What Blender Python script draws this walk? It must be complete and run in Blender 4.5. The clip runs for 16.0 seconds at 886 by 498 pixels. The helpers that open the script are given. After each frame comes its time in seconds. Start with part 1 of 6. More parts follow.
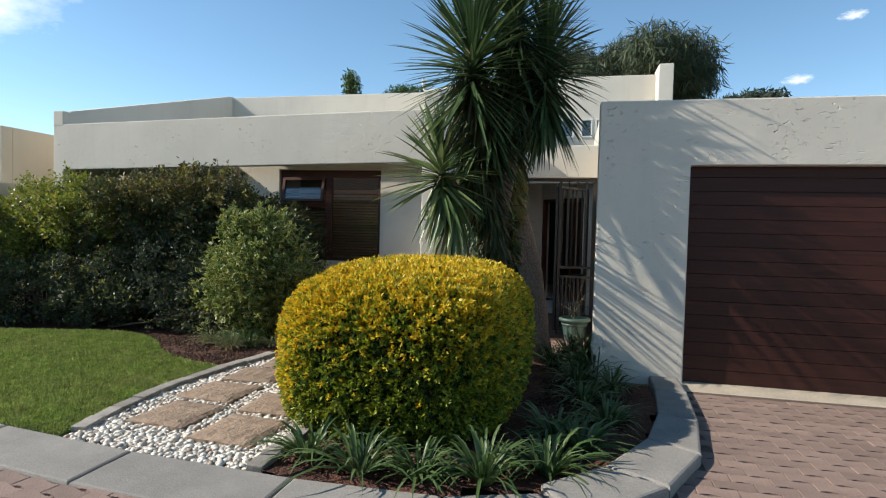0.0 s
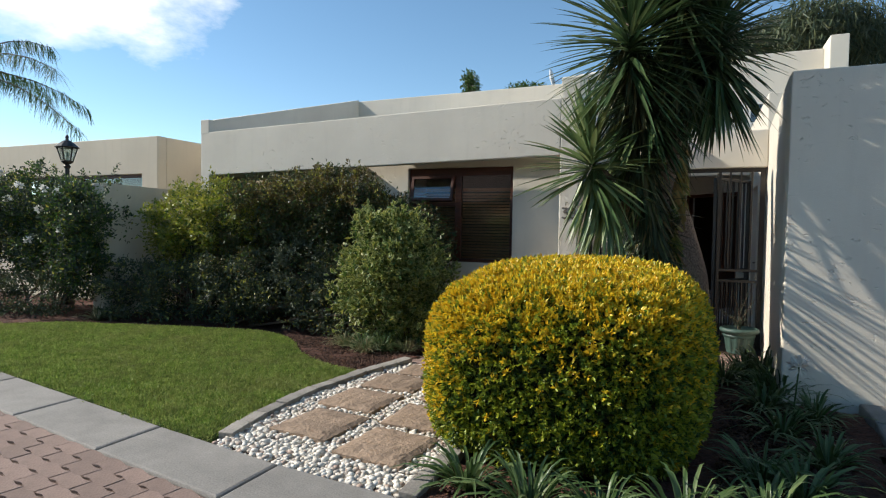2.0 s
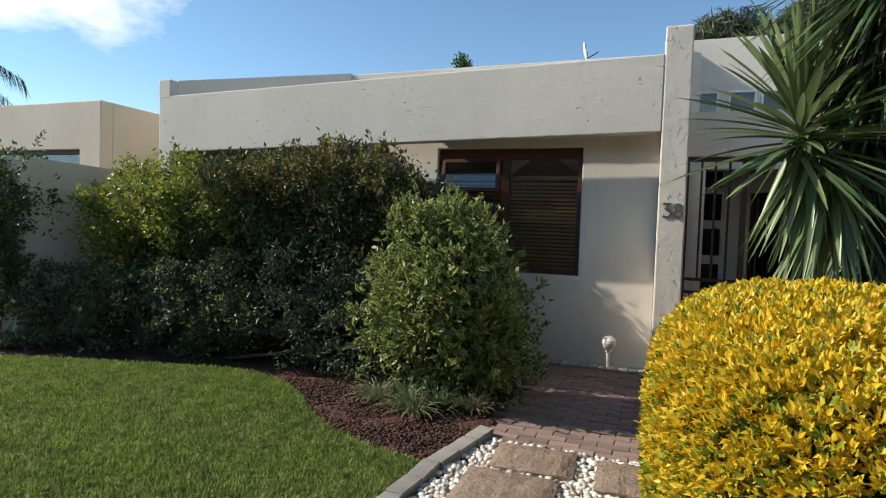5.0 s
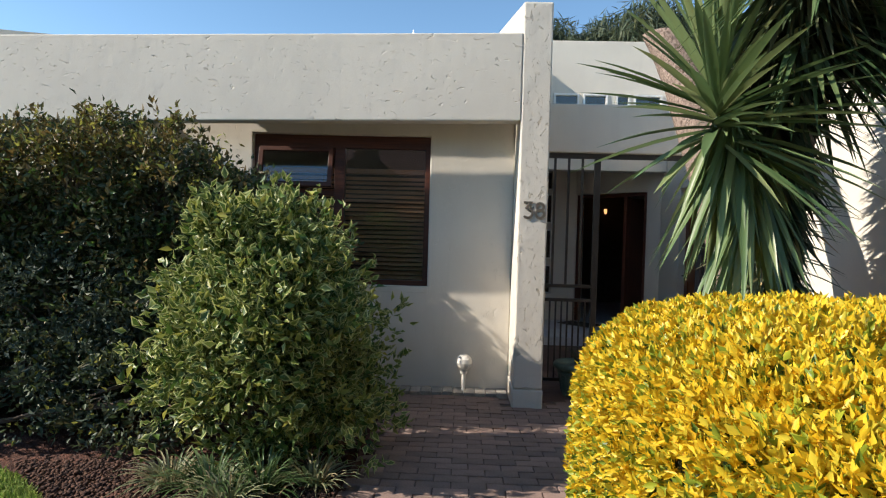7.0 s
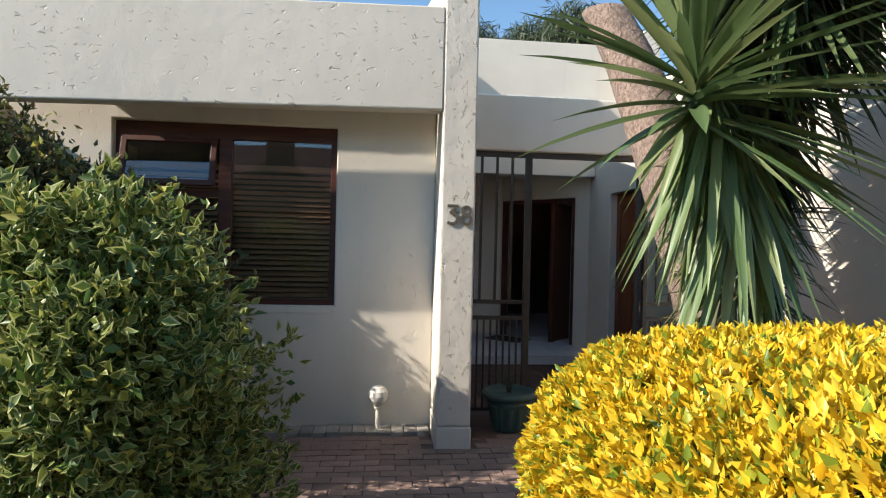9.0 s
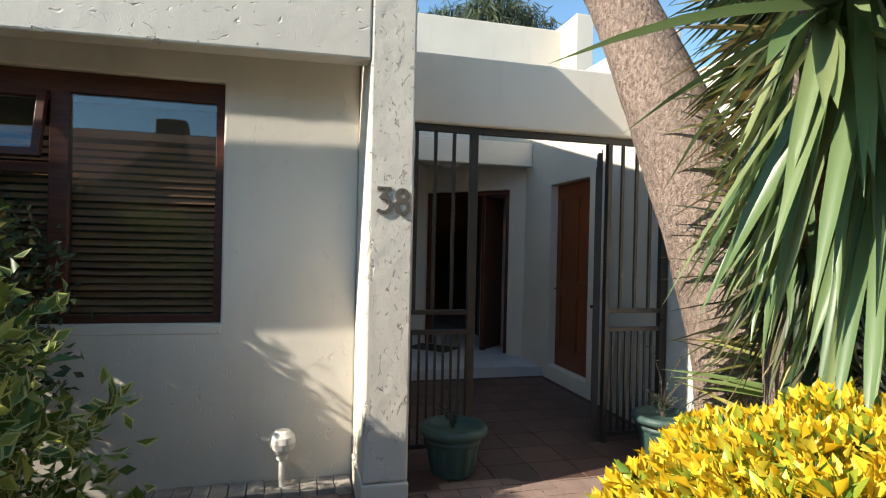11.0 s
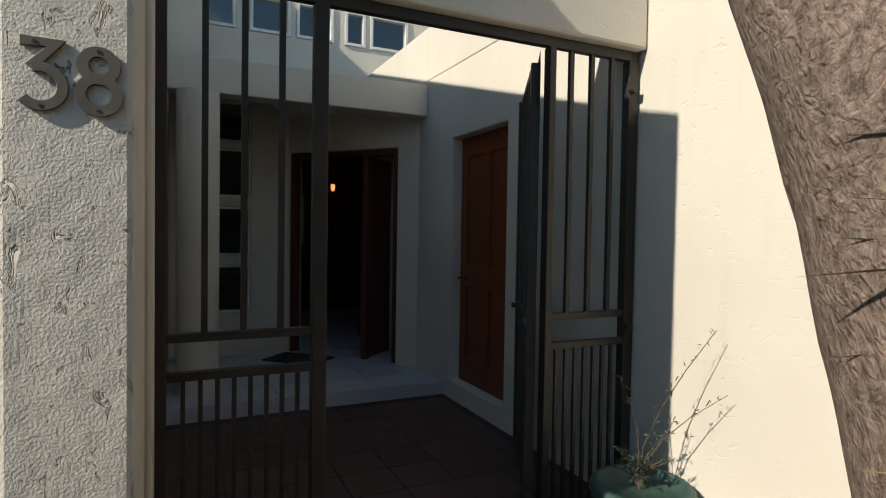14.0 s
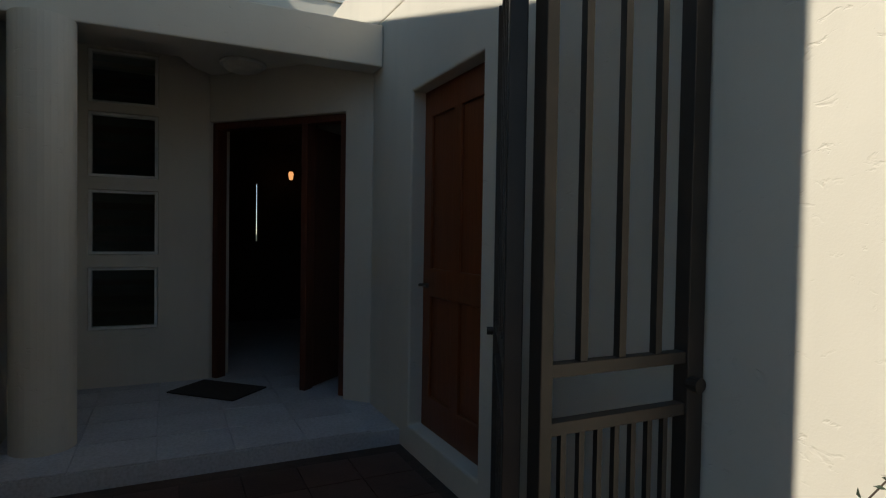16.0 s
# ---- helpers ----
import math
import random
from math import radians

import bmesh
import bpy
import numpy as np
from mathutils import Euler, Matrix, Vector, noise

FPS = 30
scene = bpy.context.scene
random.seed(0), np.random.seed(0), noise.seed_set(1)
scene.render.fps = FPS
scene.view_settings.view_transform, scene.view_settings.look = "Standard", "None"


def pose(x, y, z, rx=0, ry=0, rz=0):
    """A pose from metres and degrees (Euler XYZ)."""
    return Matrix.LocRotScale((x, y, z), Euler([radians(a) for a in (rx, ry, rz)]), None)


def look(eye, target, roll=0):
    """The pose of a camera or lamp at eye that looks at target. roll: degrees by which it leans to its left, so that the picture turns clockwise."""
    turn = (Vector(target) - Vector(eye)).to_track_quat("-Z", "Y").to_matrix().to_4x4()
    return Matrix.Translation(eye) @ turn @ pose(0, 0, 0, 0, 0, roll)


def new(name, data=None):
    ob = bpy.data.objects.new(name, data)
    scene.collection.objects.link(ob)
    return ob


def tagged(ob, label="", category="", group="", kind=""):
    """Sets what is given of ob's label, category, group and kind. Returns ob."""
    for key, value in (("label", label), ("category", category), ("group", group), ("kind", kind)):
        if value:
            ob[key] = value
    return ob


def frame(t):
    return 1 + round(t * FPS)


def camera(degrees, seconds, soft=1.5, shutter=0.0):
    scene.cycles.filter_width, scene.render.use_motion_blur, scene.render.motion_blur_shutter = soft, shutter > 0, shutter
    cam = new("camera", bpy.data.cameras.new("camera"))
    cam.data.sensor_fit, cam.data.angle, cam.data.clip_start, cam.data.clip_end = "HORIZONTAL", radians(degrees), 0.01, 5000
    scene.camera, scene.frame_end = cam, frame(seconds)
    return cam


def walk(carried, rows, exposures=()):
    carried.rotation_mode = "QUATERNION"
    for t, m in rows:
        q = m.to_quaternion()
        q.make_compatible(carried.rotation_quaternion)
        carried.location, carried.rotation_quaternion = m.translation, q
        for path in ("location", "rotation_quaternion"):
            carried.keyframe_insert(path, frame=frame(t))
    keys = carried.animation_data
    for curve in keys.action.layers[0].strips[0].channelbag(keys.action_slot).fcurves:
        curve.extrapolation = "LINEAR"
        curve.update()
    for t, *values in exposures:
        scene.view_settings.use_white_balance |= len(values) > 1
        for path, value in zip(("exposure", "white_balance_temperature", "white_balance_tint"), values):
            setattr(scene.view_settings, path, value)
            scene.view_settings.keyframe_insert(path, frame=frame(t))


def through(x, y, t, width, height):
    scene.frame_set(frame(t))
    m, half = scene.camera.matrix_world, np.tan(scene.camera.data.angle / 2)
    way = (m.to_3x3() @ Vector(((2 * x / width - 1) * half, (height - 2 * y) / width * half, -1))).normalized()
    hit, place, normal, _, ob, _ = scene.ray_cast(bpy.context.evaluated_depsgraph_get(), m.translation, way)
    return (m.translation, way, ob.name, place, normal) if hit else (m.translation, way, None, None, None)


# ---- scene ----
cam = camera(75.5, 16.0, 1.15)
PATH = [
    (0, (2.131, -7.885, 1.511), (1.687, -5.936, 1.443), 1.5),
    (1, (2.049, -7.864, 1.508), (1.402, -5.973, 1.439), 1.3),
    (1.5, (1.867, -7.722, 1.499), (1.13, -5.865, 1.429), 1.2),
    (2, (1.692, -7.498, 1.465), (0.877, -5.673, 1.396), 1.0),
    (3, (1.058, -6.988, 1.45), (0.206, -5.18, 1.39), 1.5),
    (3.2, (0.92, -6.925, 1.449), (0.073, -5.115, 1.385), 1.3),
    (5.3, (-0.091, -5.766, 1.455), (-0.731, -3.872, 1.392), 1.8),
    (5.5, (-0.135, -5.651, 1.455), (-0.729, -3.741, 1.4), 1.5),
    (6, (-0.326, -5.377, 1.45), (-0.699, -3.412, 1.398), 1.8),
    (6.5, (-0.437, -5.118, 1.45), (-0.615, -3.126, 1.404), 1.7),
    (7, (-0.478, -4.922, 1.455), (-0.542, -2.923, 1.412), 1.6),
    (7.5, (-0.53, -4.71, 1.46), (-0.485, -2.71, 1.418), 1.5),
    (8, (-0.531, -4.499, 1.465), (-0.424, -2.502, 1.451), 1.6),
    (8.5, (-0.415, -4.322, 1.465), (-0.267, -2.329, 1.457), 1.5),
    (11, (-0.395, -3.092, 1.454), (0.116, -1.159, 1.449), 1.3),
    (11.5, (-0.338, -2.793, 1.452), (0.238, -0.878, 1.431), 1.5),
    (12, (-0.246, -2.513, 1.445), (0.418, -0.626, 1.416), 1.2),
    (12.5, (-0.078, -2.277, 1.429), (0.62, -0.404, 1.396), 1.0),
    (13, (0.03, -1.985, 1.415), (0.765, -0.125, 1.372), 0.8),
    (13.5, (0.154, -1.717, 1.395), (0.959, 0.113, 1.349), 0.8),
    (14, (0.331, -1.439, 1.386), (1.183, 0.374, 1.333), 0.9),
    (14.5, (0.55, -1.155, 1.361), (1.411, 0.649, 1.309), 0.8),
    (15, (0.762, -0.875, 1.356), (1.646, 0.919, 1.295), 1.0),
    (15.5, (0.932, -0.567, 1.312), (1.834, 1.22, 1.267), 0.8),
    (16, (1.127, -0.316, 1.318), (1.993, 1.489, 1.271), 0.9),
]
EXPOSURES = [(0, 0.60, 6550, 10), (3, 0.47, 6550, 10), (5.5, 0.57, 6550, 12), (7.5, 0.88, 6550, 13), (8.5, 0.95, 6600, 14), (11, 1.10, 6650, 10), (12.0, 1.10, 6950, 13), (12.5, 1.02, 7150, 14), (13.5, 0.58, 6850, 11), (14.5, 0.06, 6550, 7), (15.2, 0.02, 6550, 6), (16, 0.06, 6600, 7)]
walk(cam, [(t, look(eye, target, roll)) for t, eye, target, roll in PATH], EXPOSURES)
SKY_STRENGTH, SUN_STRENGTH = 0.125, 4.7

# ---- world and sun ----
SUN_TO = Vector((-0.811, -0.190, 0.554)).normalized()
world = bpy.data.worlds.new("sky_world")
scene.world = world
world.use_nodes = True
wn = world.node_tree.nodes
sky = wn.new("ShaderNodeTexSky")
sky.sky_type = "NISHITA"
sky.sun_disc = False
sky.sun_elevation = radians(33.6)
sky.sun_rotation = math.atan2(SUN_TO.x, SUN_TO.y)
sky.altitude, sky.air_density, sky.dust_density, sky.ozone_density = 1400, 1.0, 0.0, 1.4
clear_air = wn.new("ShaderNodeHueSaturation")
clear_air.inputs["Hue"].default_value = 0.490
clear_air.inputs["Saturation"].default_value = 1.08
world.node_tree.links.new(sky.outputs[0], clear_air.inputs["Color"])
world.node_tree.links.new(clear_air.outputs[0], wn["Background"].inputs[0])
wn["Background"].inputs[1].default_value = SKY_STRENGTH
sun_lamp = new("sun", bpy.data.lights.new("sun", "SUN"))
sun_lamp.data.energy = SUN_STRENGTH
sun_lamp.data.angle = radians(0.55)
sun_lamp.data.color = (1.0, 0.93, 0.82)
sun_lamp.matrix_world = look(SUN_TO * 50, (0, 0, 0))


# ---- materials ----
class Nodes:
    """Small helper to wire one material."""

    def __init__(self, name, rough=0.6, metal=0.0):
        self.m = bpy.data.materials.new(name)
        self.m.use_nodes = True
        self.t = self.m.node_tree
        self.p = self.t.nodes["Principled BSDF"]
        self.p.inputs["Roughness"].default_value = rough
        self.p.inputs["Metallic"].default_value = metal
        self.co = self.t.nodes.new("ShaderNodeTexCoord").outputs["Object"]

    def put(self, socket, value):
        if hasattr(value, "links"):
            self.t.links.new(value, socket)
        else:
            socket.default_value = value

    def scaled(self, sx, sy, sz):
        n = self.t.nodes.new("ShaderNodeMapping")
        self.put(n.inputs[0], self.co)
        n.inputs["Scale"].default_value = (sx, sy, sz)
        return n.outputs[0]

    def noise(self, scale, detail=4, rough=0.55, vec=None, distort=0.0):
        n = self.t.nodes.new("ShaderNodeTexNoise")
        self.put(n.inputs["Vector"], vec or self.co)
        n.inputs["Scale"].default_value = scale
        n.inputs["Detail"].default_value = detail
        n.inputs["Roughness"].default_value = rough
        n.inputs["Distortion"].default_value = distort
        return n.outputs[0]

    def cells(self, scale, feature="F1", vec=None):
        n = self.t.nodes.new("ShaderNodeTexVoronoi")
        n.feature = feature
        self.put(n.inputs["Vector"], vec or self.co)
        n.inputs["Scale"].default_value = scale
        return n.outputs[0]

    def ramp(self, fac, *stops):
        n = self.t.nodes.new("ShaderNodeValToRGB")
        self.put(n.inputs[0], fac)
        e = n.color_ramp.elements
        while len(e) < len(stops):
            e.new(0.5)
        for el, (pos, col) in zip(e, stops):
            el.position = pos
            el.color = (col, col, col, 1) if isinstance(col, (int, float)) else (*col, 1)
        return n.outputs[0]

    def mix(self, fac, a, b, kind="MIX"):
        n = self.t.nodes.new("ShaderNodeMix")
        n.data_type, n.blend_type = "RGBA", kind
        self.put(n.inputs[0], fac)
        self.put(n.inputs[6], a if hasattr(a, "links") else (*a, 1))
        self.put(n.inputs[7], b if hasattr(b, "links") else (*b, 1))
        return n.outputs[2]

    def math(self, op, a, b):
        n = self.t.nodes.new("ShaderNodeMath")
        n.operation = op
        self.put(n.inputs[0], a)
        self.put(n.inputs[1], b)
        return n.outputs[0]

    def piece(self):
        return self.t.nodes.new("ShaderNodeObjectInfo").outputs["Random"]

    def island(self):
        return self.t.nodes.new("ShaderNodeNewGeometry").outputs["Random Per Island"]

    def bump(self, height, strength, distance=0.01):
        n = self.t.nodes.new("ShaderNodeBump")
        self.put(n.inputs["Height"], height)
        n.inputs["Strength"].default_value = strength
        n.inputs["Distance"].default_value = distance
        self.put(self.p.inputs["Normal"], n.outputs[0])

    def color(self, c):
        self.put(self.p.inputs["Base Color"], c if hasattr(c, "links") else (*c, 1))
        return self


def plaster(name, base, pits=1.0, grain=0.5, dense=False):
    """Painted cement plaster: broad stains, fine sand grain, scattered trowel gouges."""
    n = Nodes(name, 0.85)
    dark = tuple(c * 0.86 for c in base)
    c = n.mix(n.ramp(n.noise(0.9, 5), (0.35, 0.0), (0.75, 1.0)), base, dark)
    streak = n.ramp(n.noise(2.2, 3, vec=n.scaled(3.0, 3.0, 0.35)), (0.55, 0.0), (0.8, 0.35))
    c = n.mix(streak, c, tuple(v * 0.78 for v in base))
    n.color(c)
    if dense:
        region = n.ramp(n.noise(5, 3), (0.30, 0.0), (0.5, 1.0))
        gouge = n.ramp(n.noise(34, 4, 0.62, vec=n.scaled(1.25, 1.25, 0.8), distort=0.4), (0.28, 0.0), (0.36, 1.0))
        scratch = n.ramp(n.noise(14, 5, 0.65, vec=n.scaled(1.3, 1.3, 0.8), distort=0.9), (0.33, 0.0), (0.39, 1.0))
        gouge = n.mix(1.0, gouge, scratch, "MULTIPLY")
    else:
        region = n.ramp(n.noise(1.6, 3), (0.40, 0.0), (0.58, 1.0))
        gouge = n.ramp(n.noise(17, 3, 0.55, vec=n.scaled(0.9, 0.9, 1.7), distort=0.7), (0.26, 0.0), (0.38, 1.0))
    gouge = n.mix(region, (1, 1, 1), gouge)
    grainy = n.noise(150, 2)
    sweep = n.noise(6, 3)
    h = n.math("ADD", n.math("MULTIPLY", gouge, 0.9 * pits), n.math("ADD", n.math("MULTIPLY", grainy, 0.12 * grain), n.math("MULTIPLY", sweep, 0.5 * grain)))
    n.bump(h, 0.85, 0.010 + 0.012 * pits)
    return n.m


def wood(name, light, dark, axis="x", rough=0.55, spec=0.3, grain=1.0):
    n = Nodes(name, rough)
    n.p.inputs["Specular IOR Level"].default_value = spec
    s = {"x": (1.2, 22, 22), "y": (22, 1.2, 22), "z": (22, 22, 1.2)}[axis]
    g = n.noise(2.0, 6, 0.6, vec=n.scaled(*s), distort=0.6)
    c = n.mix(n.ramp(g, (0.3, 0.0), (0.7, 1.0)), dark, light)
    c = n.mix(n.math("MULTIPLY", n.piece(), 0.7), c, tuple(v * 0.5 for v in light))
    n.color(c)
    n.bump(g, 0.3 * grain, 0.004)
    return n.m


def stony(name, a, b, scale=5, rough=0.85, bump=0.4, fine=70, vary=0.5, dist=0.006):
    """Concrete, clay, sandstone: mottled, each piece a little different."""
    n = Nodes(name, rough)
    c = n.mix(n.ramp(n.noise(scale, 6, 0.6), (0.3, 0.0), (0.72, 1.0)), a, b)
    speck = n.ramp(n.noise(fine, 3), (0.35, 0.65), (0.6, 1.0))
    c = n.mix(0.6, c, n.mix(1.0, c, speck, "MULTIPLY"))
    tone = n.math("ADD", n.math("MULTIPLY", n.piece(), vary), 1.0 - vary / 2)
    gray = n.t.nodes.new("ShaderNodeCombineColor")
    for i in range(3):
        n.put(gray.inputs[i], tone)
    c = n.mix(1.0, c, gray.outputs[0], "MULTIPLY")
    n.color(c)
    n.bump(n.math("ADD", n.noise(fine, 3), n.math("MULTIPLY", n.noise(scale * 2.5, 4), 1.2)), bump, dist)
    return n.m


def foliage(name, a, b, c3, rough=0.45, through=0.35, patches=False):
    """Leaves: each leaf its own green, some light shines through."""
    n = Nodes(name, rough)
    n.p.inputs["Specular IOR Level"].default_value = 0.4
    r = n.island()
    col = n.ramp(r, (0.0, a), (0.5, b), (1.0, c3))
    if patches:
        dry = n.ramp(n.noise(2.2, 5, 0.65), (0.43, 0.0), (0.72, 0.55))
        clump = n.ramp(n.noise(21, 5, 0.7), (0.36, 0.56), (0.60, 1.15))
        worn = n.ramp(n.noise(6, 4, 0.6), (0.35, 0.72), (0.65, 1.0))
        col = n.mix(1.0, n.mix(1.0, n.mix(dry, col, (0.34, 0.33, 0.12)), clump, "MULTIPLY"), worn, "MULTIPLY")
    n.color(col)
    tr = n.t.nodes.new("ShaderNodeBsdfTranslucent")
    n.put(tr.inputs[0], col)
    mx = n.t.nodes.new("ShaderNodeMixShader")
    mx.inputs[0].default_value = through
    n.t.links.new(n.p.outputs[0], mx.inputs[1])
    n.t.links.new(tr.outputs[0], mx.inputs[2])
    n.t.links.new(mx.outputs[0], n.t.nodes["Material Output"].inputs[0])
    return n.m


def paint(name, a, b=None, rough=0.45, metal=0.0, scale=8, bump=0.1):
    n = Nodes(name, rough, metal)
    n.color(n.mix(n.ramp(n.noise(scale, 5), (0.35, 0.0), (0.7, 1.0)), a, b or tuple(v * 0.75 for v in a)))
    n.bump(n.noise(90, 3), bump, 0.003)
    return n.m


def pane_glass(name, gloss=0.07, tint=(0.9, 0.95, 0.95)):
    n = Nodes(name)
    clear = n.t.nodes.new("ShaderNodeBsdfTransparent")
    clear.inputs[0].default_value = (*tint, 1)
    gl = n.t.nodes.new("ShaderNodeBsdfGlossy")
    gl.inputs["Roughness"].default_value = 0.01
    lw = n.t.nodes.new("ShaderNodeLayerWeight")
    lw.inputs[0].default_value = 0.5
    mx = n.t.nodes.new("ShaderNodeMixShader")
    n.put(mx.inputs[0], n.math("ADD", n.math("MULTIPLY", n.math("POWER", lw.outputs["Facing"], 4.0), 0.85), gloss))
    n.t.links.new(clear.outputs[0], mx.inputs[1])
    n.t.links.new(gl.outputs[0], mx.inputs[2])
    n.t.links.new(mx.outputs[0], n.t.nodes["Material Output"].inputs[0])
    return n.m


def glowing(name, col, strength):
    n = Nodes(name)
    n.p.inputs["Emission Color"].default_value = (*col, 1)
    n.p.inputs["Emission Strength"].default_value = strength
    return n.m


CREAM = (0.65, 0.60, 0.51)
m_plaster = plaster("rough_plaster", CREAM, 0.85, 0.7)
m_plaster_pillar = plaster("gouged_plaster", CREAM, 1.15, 1.0, True)
m_plaster_front = plaster("sheltered_plaster", CREAM, 0.22, 0.6, True)
m_plaster_smooth = plaster("smooth_plaster", CREAM, 0.25, 0.35)
m_plaster_neighbour = plaster("neighbour_plaster", (0.62, 0.54, 0.42), 0.3, 0.4)
m_white_frame = paint("white_frame_paint", (0.78, 0.77, 0.72))
m_garage_wood = wood("garage_door_timber", (0.070, 0.022, 0.015), (0.030, 0.011, 0.008), "x", 0.5, 0.25)
m_brown_wood = wood("brown_window_timber", (0.11, 0.035, 0.018), (0.04, 0.014, 0.009), "x", 0.45)
m_blind = wood("blind_timber", (0.46, 0.215, 0.115), (0.31, 0.14, 0.072), "x", 0.5)
m_orange_door = wood("orange_door_timber", (0.25, 0.068, 0.019), (0.15, 0.038, 0.012), "z", 0.4, 0.4)
m_dark_door = wood("dark_door_timber", (0.14, 0.04, 0.02), (0.06, 0.018, 0.01), "z", 0.4, 0.4)
m_glass = pane_glass("window_glass", 0.08)
m_iron = paint("dark_iron_paint", (0.022, 0.019, 0.016), (0.038, 0.029, 0.023), 0.5, 0.1)
m_black_iron = paint("black_iron_paint", (0.02, 0.02, 0.02), (0.04, 0.038, 0.035), 0.4, 0.4)
m_number = paint("weathered_metal", (0.15, 0.128, 0.10), (0.10, 0.085, 0.066), 0.55, 0.3)
m_kerb = stony("kerb_concrete", (0.28, 0.262, 0.235), (0.20, 0.188, 0.17), 4, 0.9, 0.35, 90, 0.2)
m_paver = stony("clay_paver", (0.26, 0.180, 0.145), (0.20, 0.138, 0.112), 6, 0.9, 0.5, 80, 0.35)
m_paver_dark = stony("entrance_paver", (0.29, 0.195, 0.155), (0.20, 0.135, 0.11), 6, 0.9, 0.5, 80, 0.5)
m_edging = stony("edging_paver", (0.34, 0.31, 0.27), (0.22, 0.20, 0.17), 7, 0.9, 0.5, 80, 0.4)
m_joint = stony("joint_sand", (0.13, 0.085, 0.065), (0.07, 0.05, 0.04), 12, 0.95, 0.5)
m_slab = stony("sandstone_slab", (0.33, 0.235, 0.16), (0.20, 0.14, 0.095), 7, 0.9, 0.8, 45, 0.3, 0.012)
m_soil = stony("mulch_soil", (0.15, 0.052, 0.026), (0.045, 0.018, 0.011), 16, 0.95, 1.0, 34, 0.2, 0.03)
m_turf = stony("turf_base", (0.12, 0.17, 0.035), (0.08, 0.12, 0.025), 9, 0.95, 0.8, 60, 0.1, 0.02)
m_ground = stony("distant_ground", (0.14, 0.13, 0.08), (0.09, 0.10, 0.05), 0.5, 0.95, 0.3)
m_apron = stony("garage_sill", (0.55, 0.47, 0.36), (0.42, 0.36, 0.28), 5, 0.85, 0.3)
m_court = stony("courtyard_tile", (0.10, 0.052, 0.038), (0.065, 0.035, 0.026), 5, 0.6, 0.3)
m_white_tile = stony("porch_tile", (0.62, 0.63, 0.66), (0.50, 0.51, 0.54), 3, 0.35, 0.1, 60, 0.1)
m_pot = paint("green_glazed_pot", (0.040, 0.082, 0.067), (0.026, 0.054, 0.045), 0.55, 0.0, 10)
m_globe = paint("opal_globe", (0.72, 0.68, 0.60), (0.62, 0.58, 0.5), 0.35)
m_mat_fibre = stony("door_mat_fibre", (0.05, 0.04, 0.035), (0.03, 0.025, 0.02), 20, 0.95, 0.8)
m_dark_room = paint("interior_paint", (0.30, 0.27, 0.22), None, 0.8)
# dimness of the rooms behind openings is put into this dark paint
m_room_dark = paint("dimmed_interior", (0.10, 0.085, 0.07), None, 0.8)


def bark(name):
    """Grey-brown bark: fine upright cracks and flaking scales."""
    n = Nodes(name, 0.95)
    n.p.inputs["Specular IOR Level"].default_value = 0.15
    warp = n.t.nodes.new("ShaderNodeVectorMath")
    warp.operation = "MULTIPLY_ADD"
    jig = n.t.nodes.new("ShaderNodeTexNoise")
    jig.inputs["Scale"].default_value = 9.0
    jig.inputs["Detail"].default_value = 4
    n.put(jig.inputs["Vector"], n.co)
    n.put(warp.inputs[0], jig.outputs["Color"])
    warp.inputs[1].default_value = (0.07, 0.07, 0.07)
    n.put(warp.inputs[2], n.scaled(1.0, 1.0, 0.6))
    plates = n.ramp(n.cells(38, "DISTANCE_TO_EDGE", vec=warp.outputs[0]), (0.0, 0.0), (0.16, 1.0))
    small = n.ramp(n.cells(60, "DISTANCE_TO_EDGE", vec=warp.outputs[0]), (0.0, 0.0), (0.2, 1.0))
    fine = n.noise(48, 6, 0.7, vec=n.scaled(1.2, 1.2, 0.7), distort=0.3)
    broad = n.noise(3.5, 4)
    c = n.mix(n.ramp(fine, (0.34, 0.0), (0.62, 1.0)), (0.12, 0.084, 0.066), (0.40, 0.30, 0.24))
    c = n.mix(n.ramp(broad, (0.35, 0.0), (0.7, 0.45)), c, (0.24, 0.19, 0.155))
    c = n.mix(n.ramp(plates, (0.0, 0.22), (0.3, 0.0)), c, (0.085, 0.058, 0.046))
    n.color(c)
    n.bump(n.math("ADD", n.math("MULTIPLY", plates, 0.16), n.math("ADD", n.math("MULTIPLY", fine, 1.3), n.math("MULTIPLY", small, 0.12))), 1.0, 0.014)
    return n.m


m_bark = bark("yucca_bark")
m_branch = stony("shrub_branch", (0.13, 0.09, 0.06), (0.07, 0.05, 0.035), 12, 0.9, 0.6)
# clay tile of the mirrored roof, its shade put into a darker brown
m_roof_tile = stony("shaded_roof_tile", (0.17, 0.095, 0.07), (0.11, 0.065, 0.05), 3, 0.85, 0.4)
m_face_brick = stony("face_brick", (0.36, 0.24, 0.15), (0.26, 0.17, 0.11), 3, 0.9, 0.4)
m_dish = paint("dish_white", (0.75, 0.75, 0.74), None, 0.4)


# ---- mesh helpers ----
def mesh_of(name, verts, faces, material, smooth=False):
    me = bpy.data.meshes.new(name)
    me.from_pydata([tuple(v) for v in verts], [], [tuple(f) for f in faces])
    me.materials.append(material)
    if smooth:
        me.polygons.foreach_set("use_smooth", [True] * len(me.polygons))
    me.update()
    return me


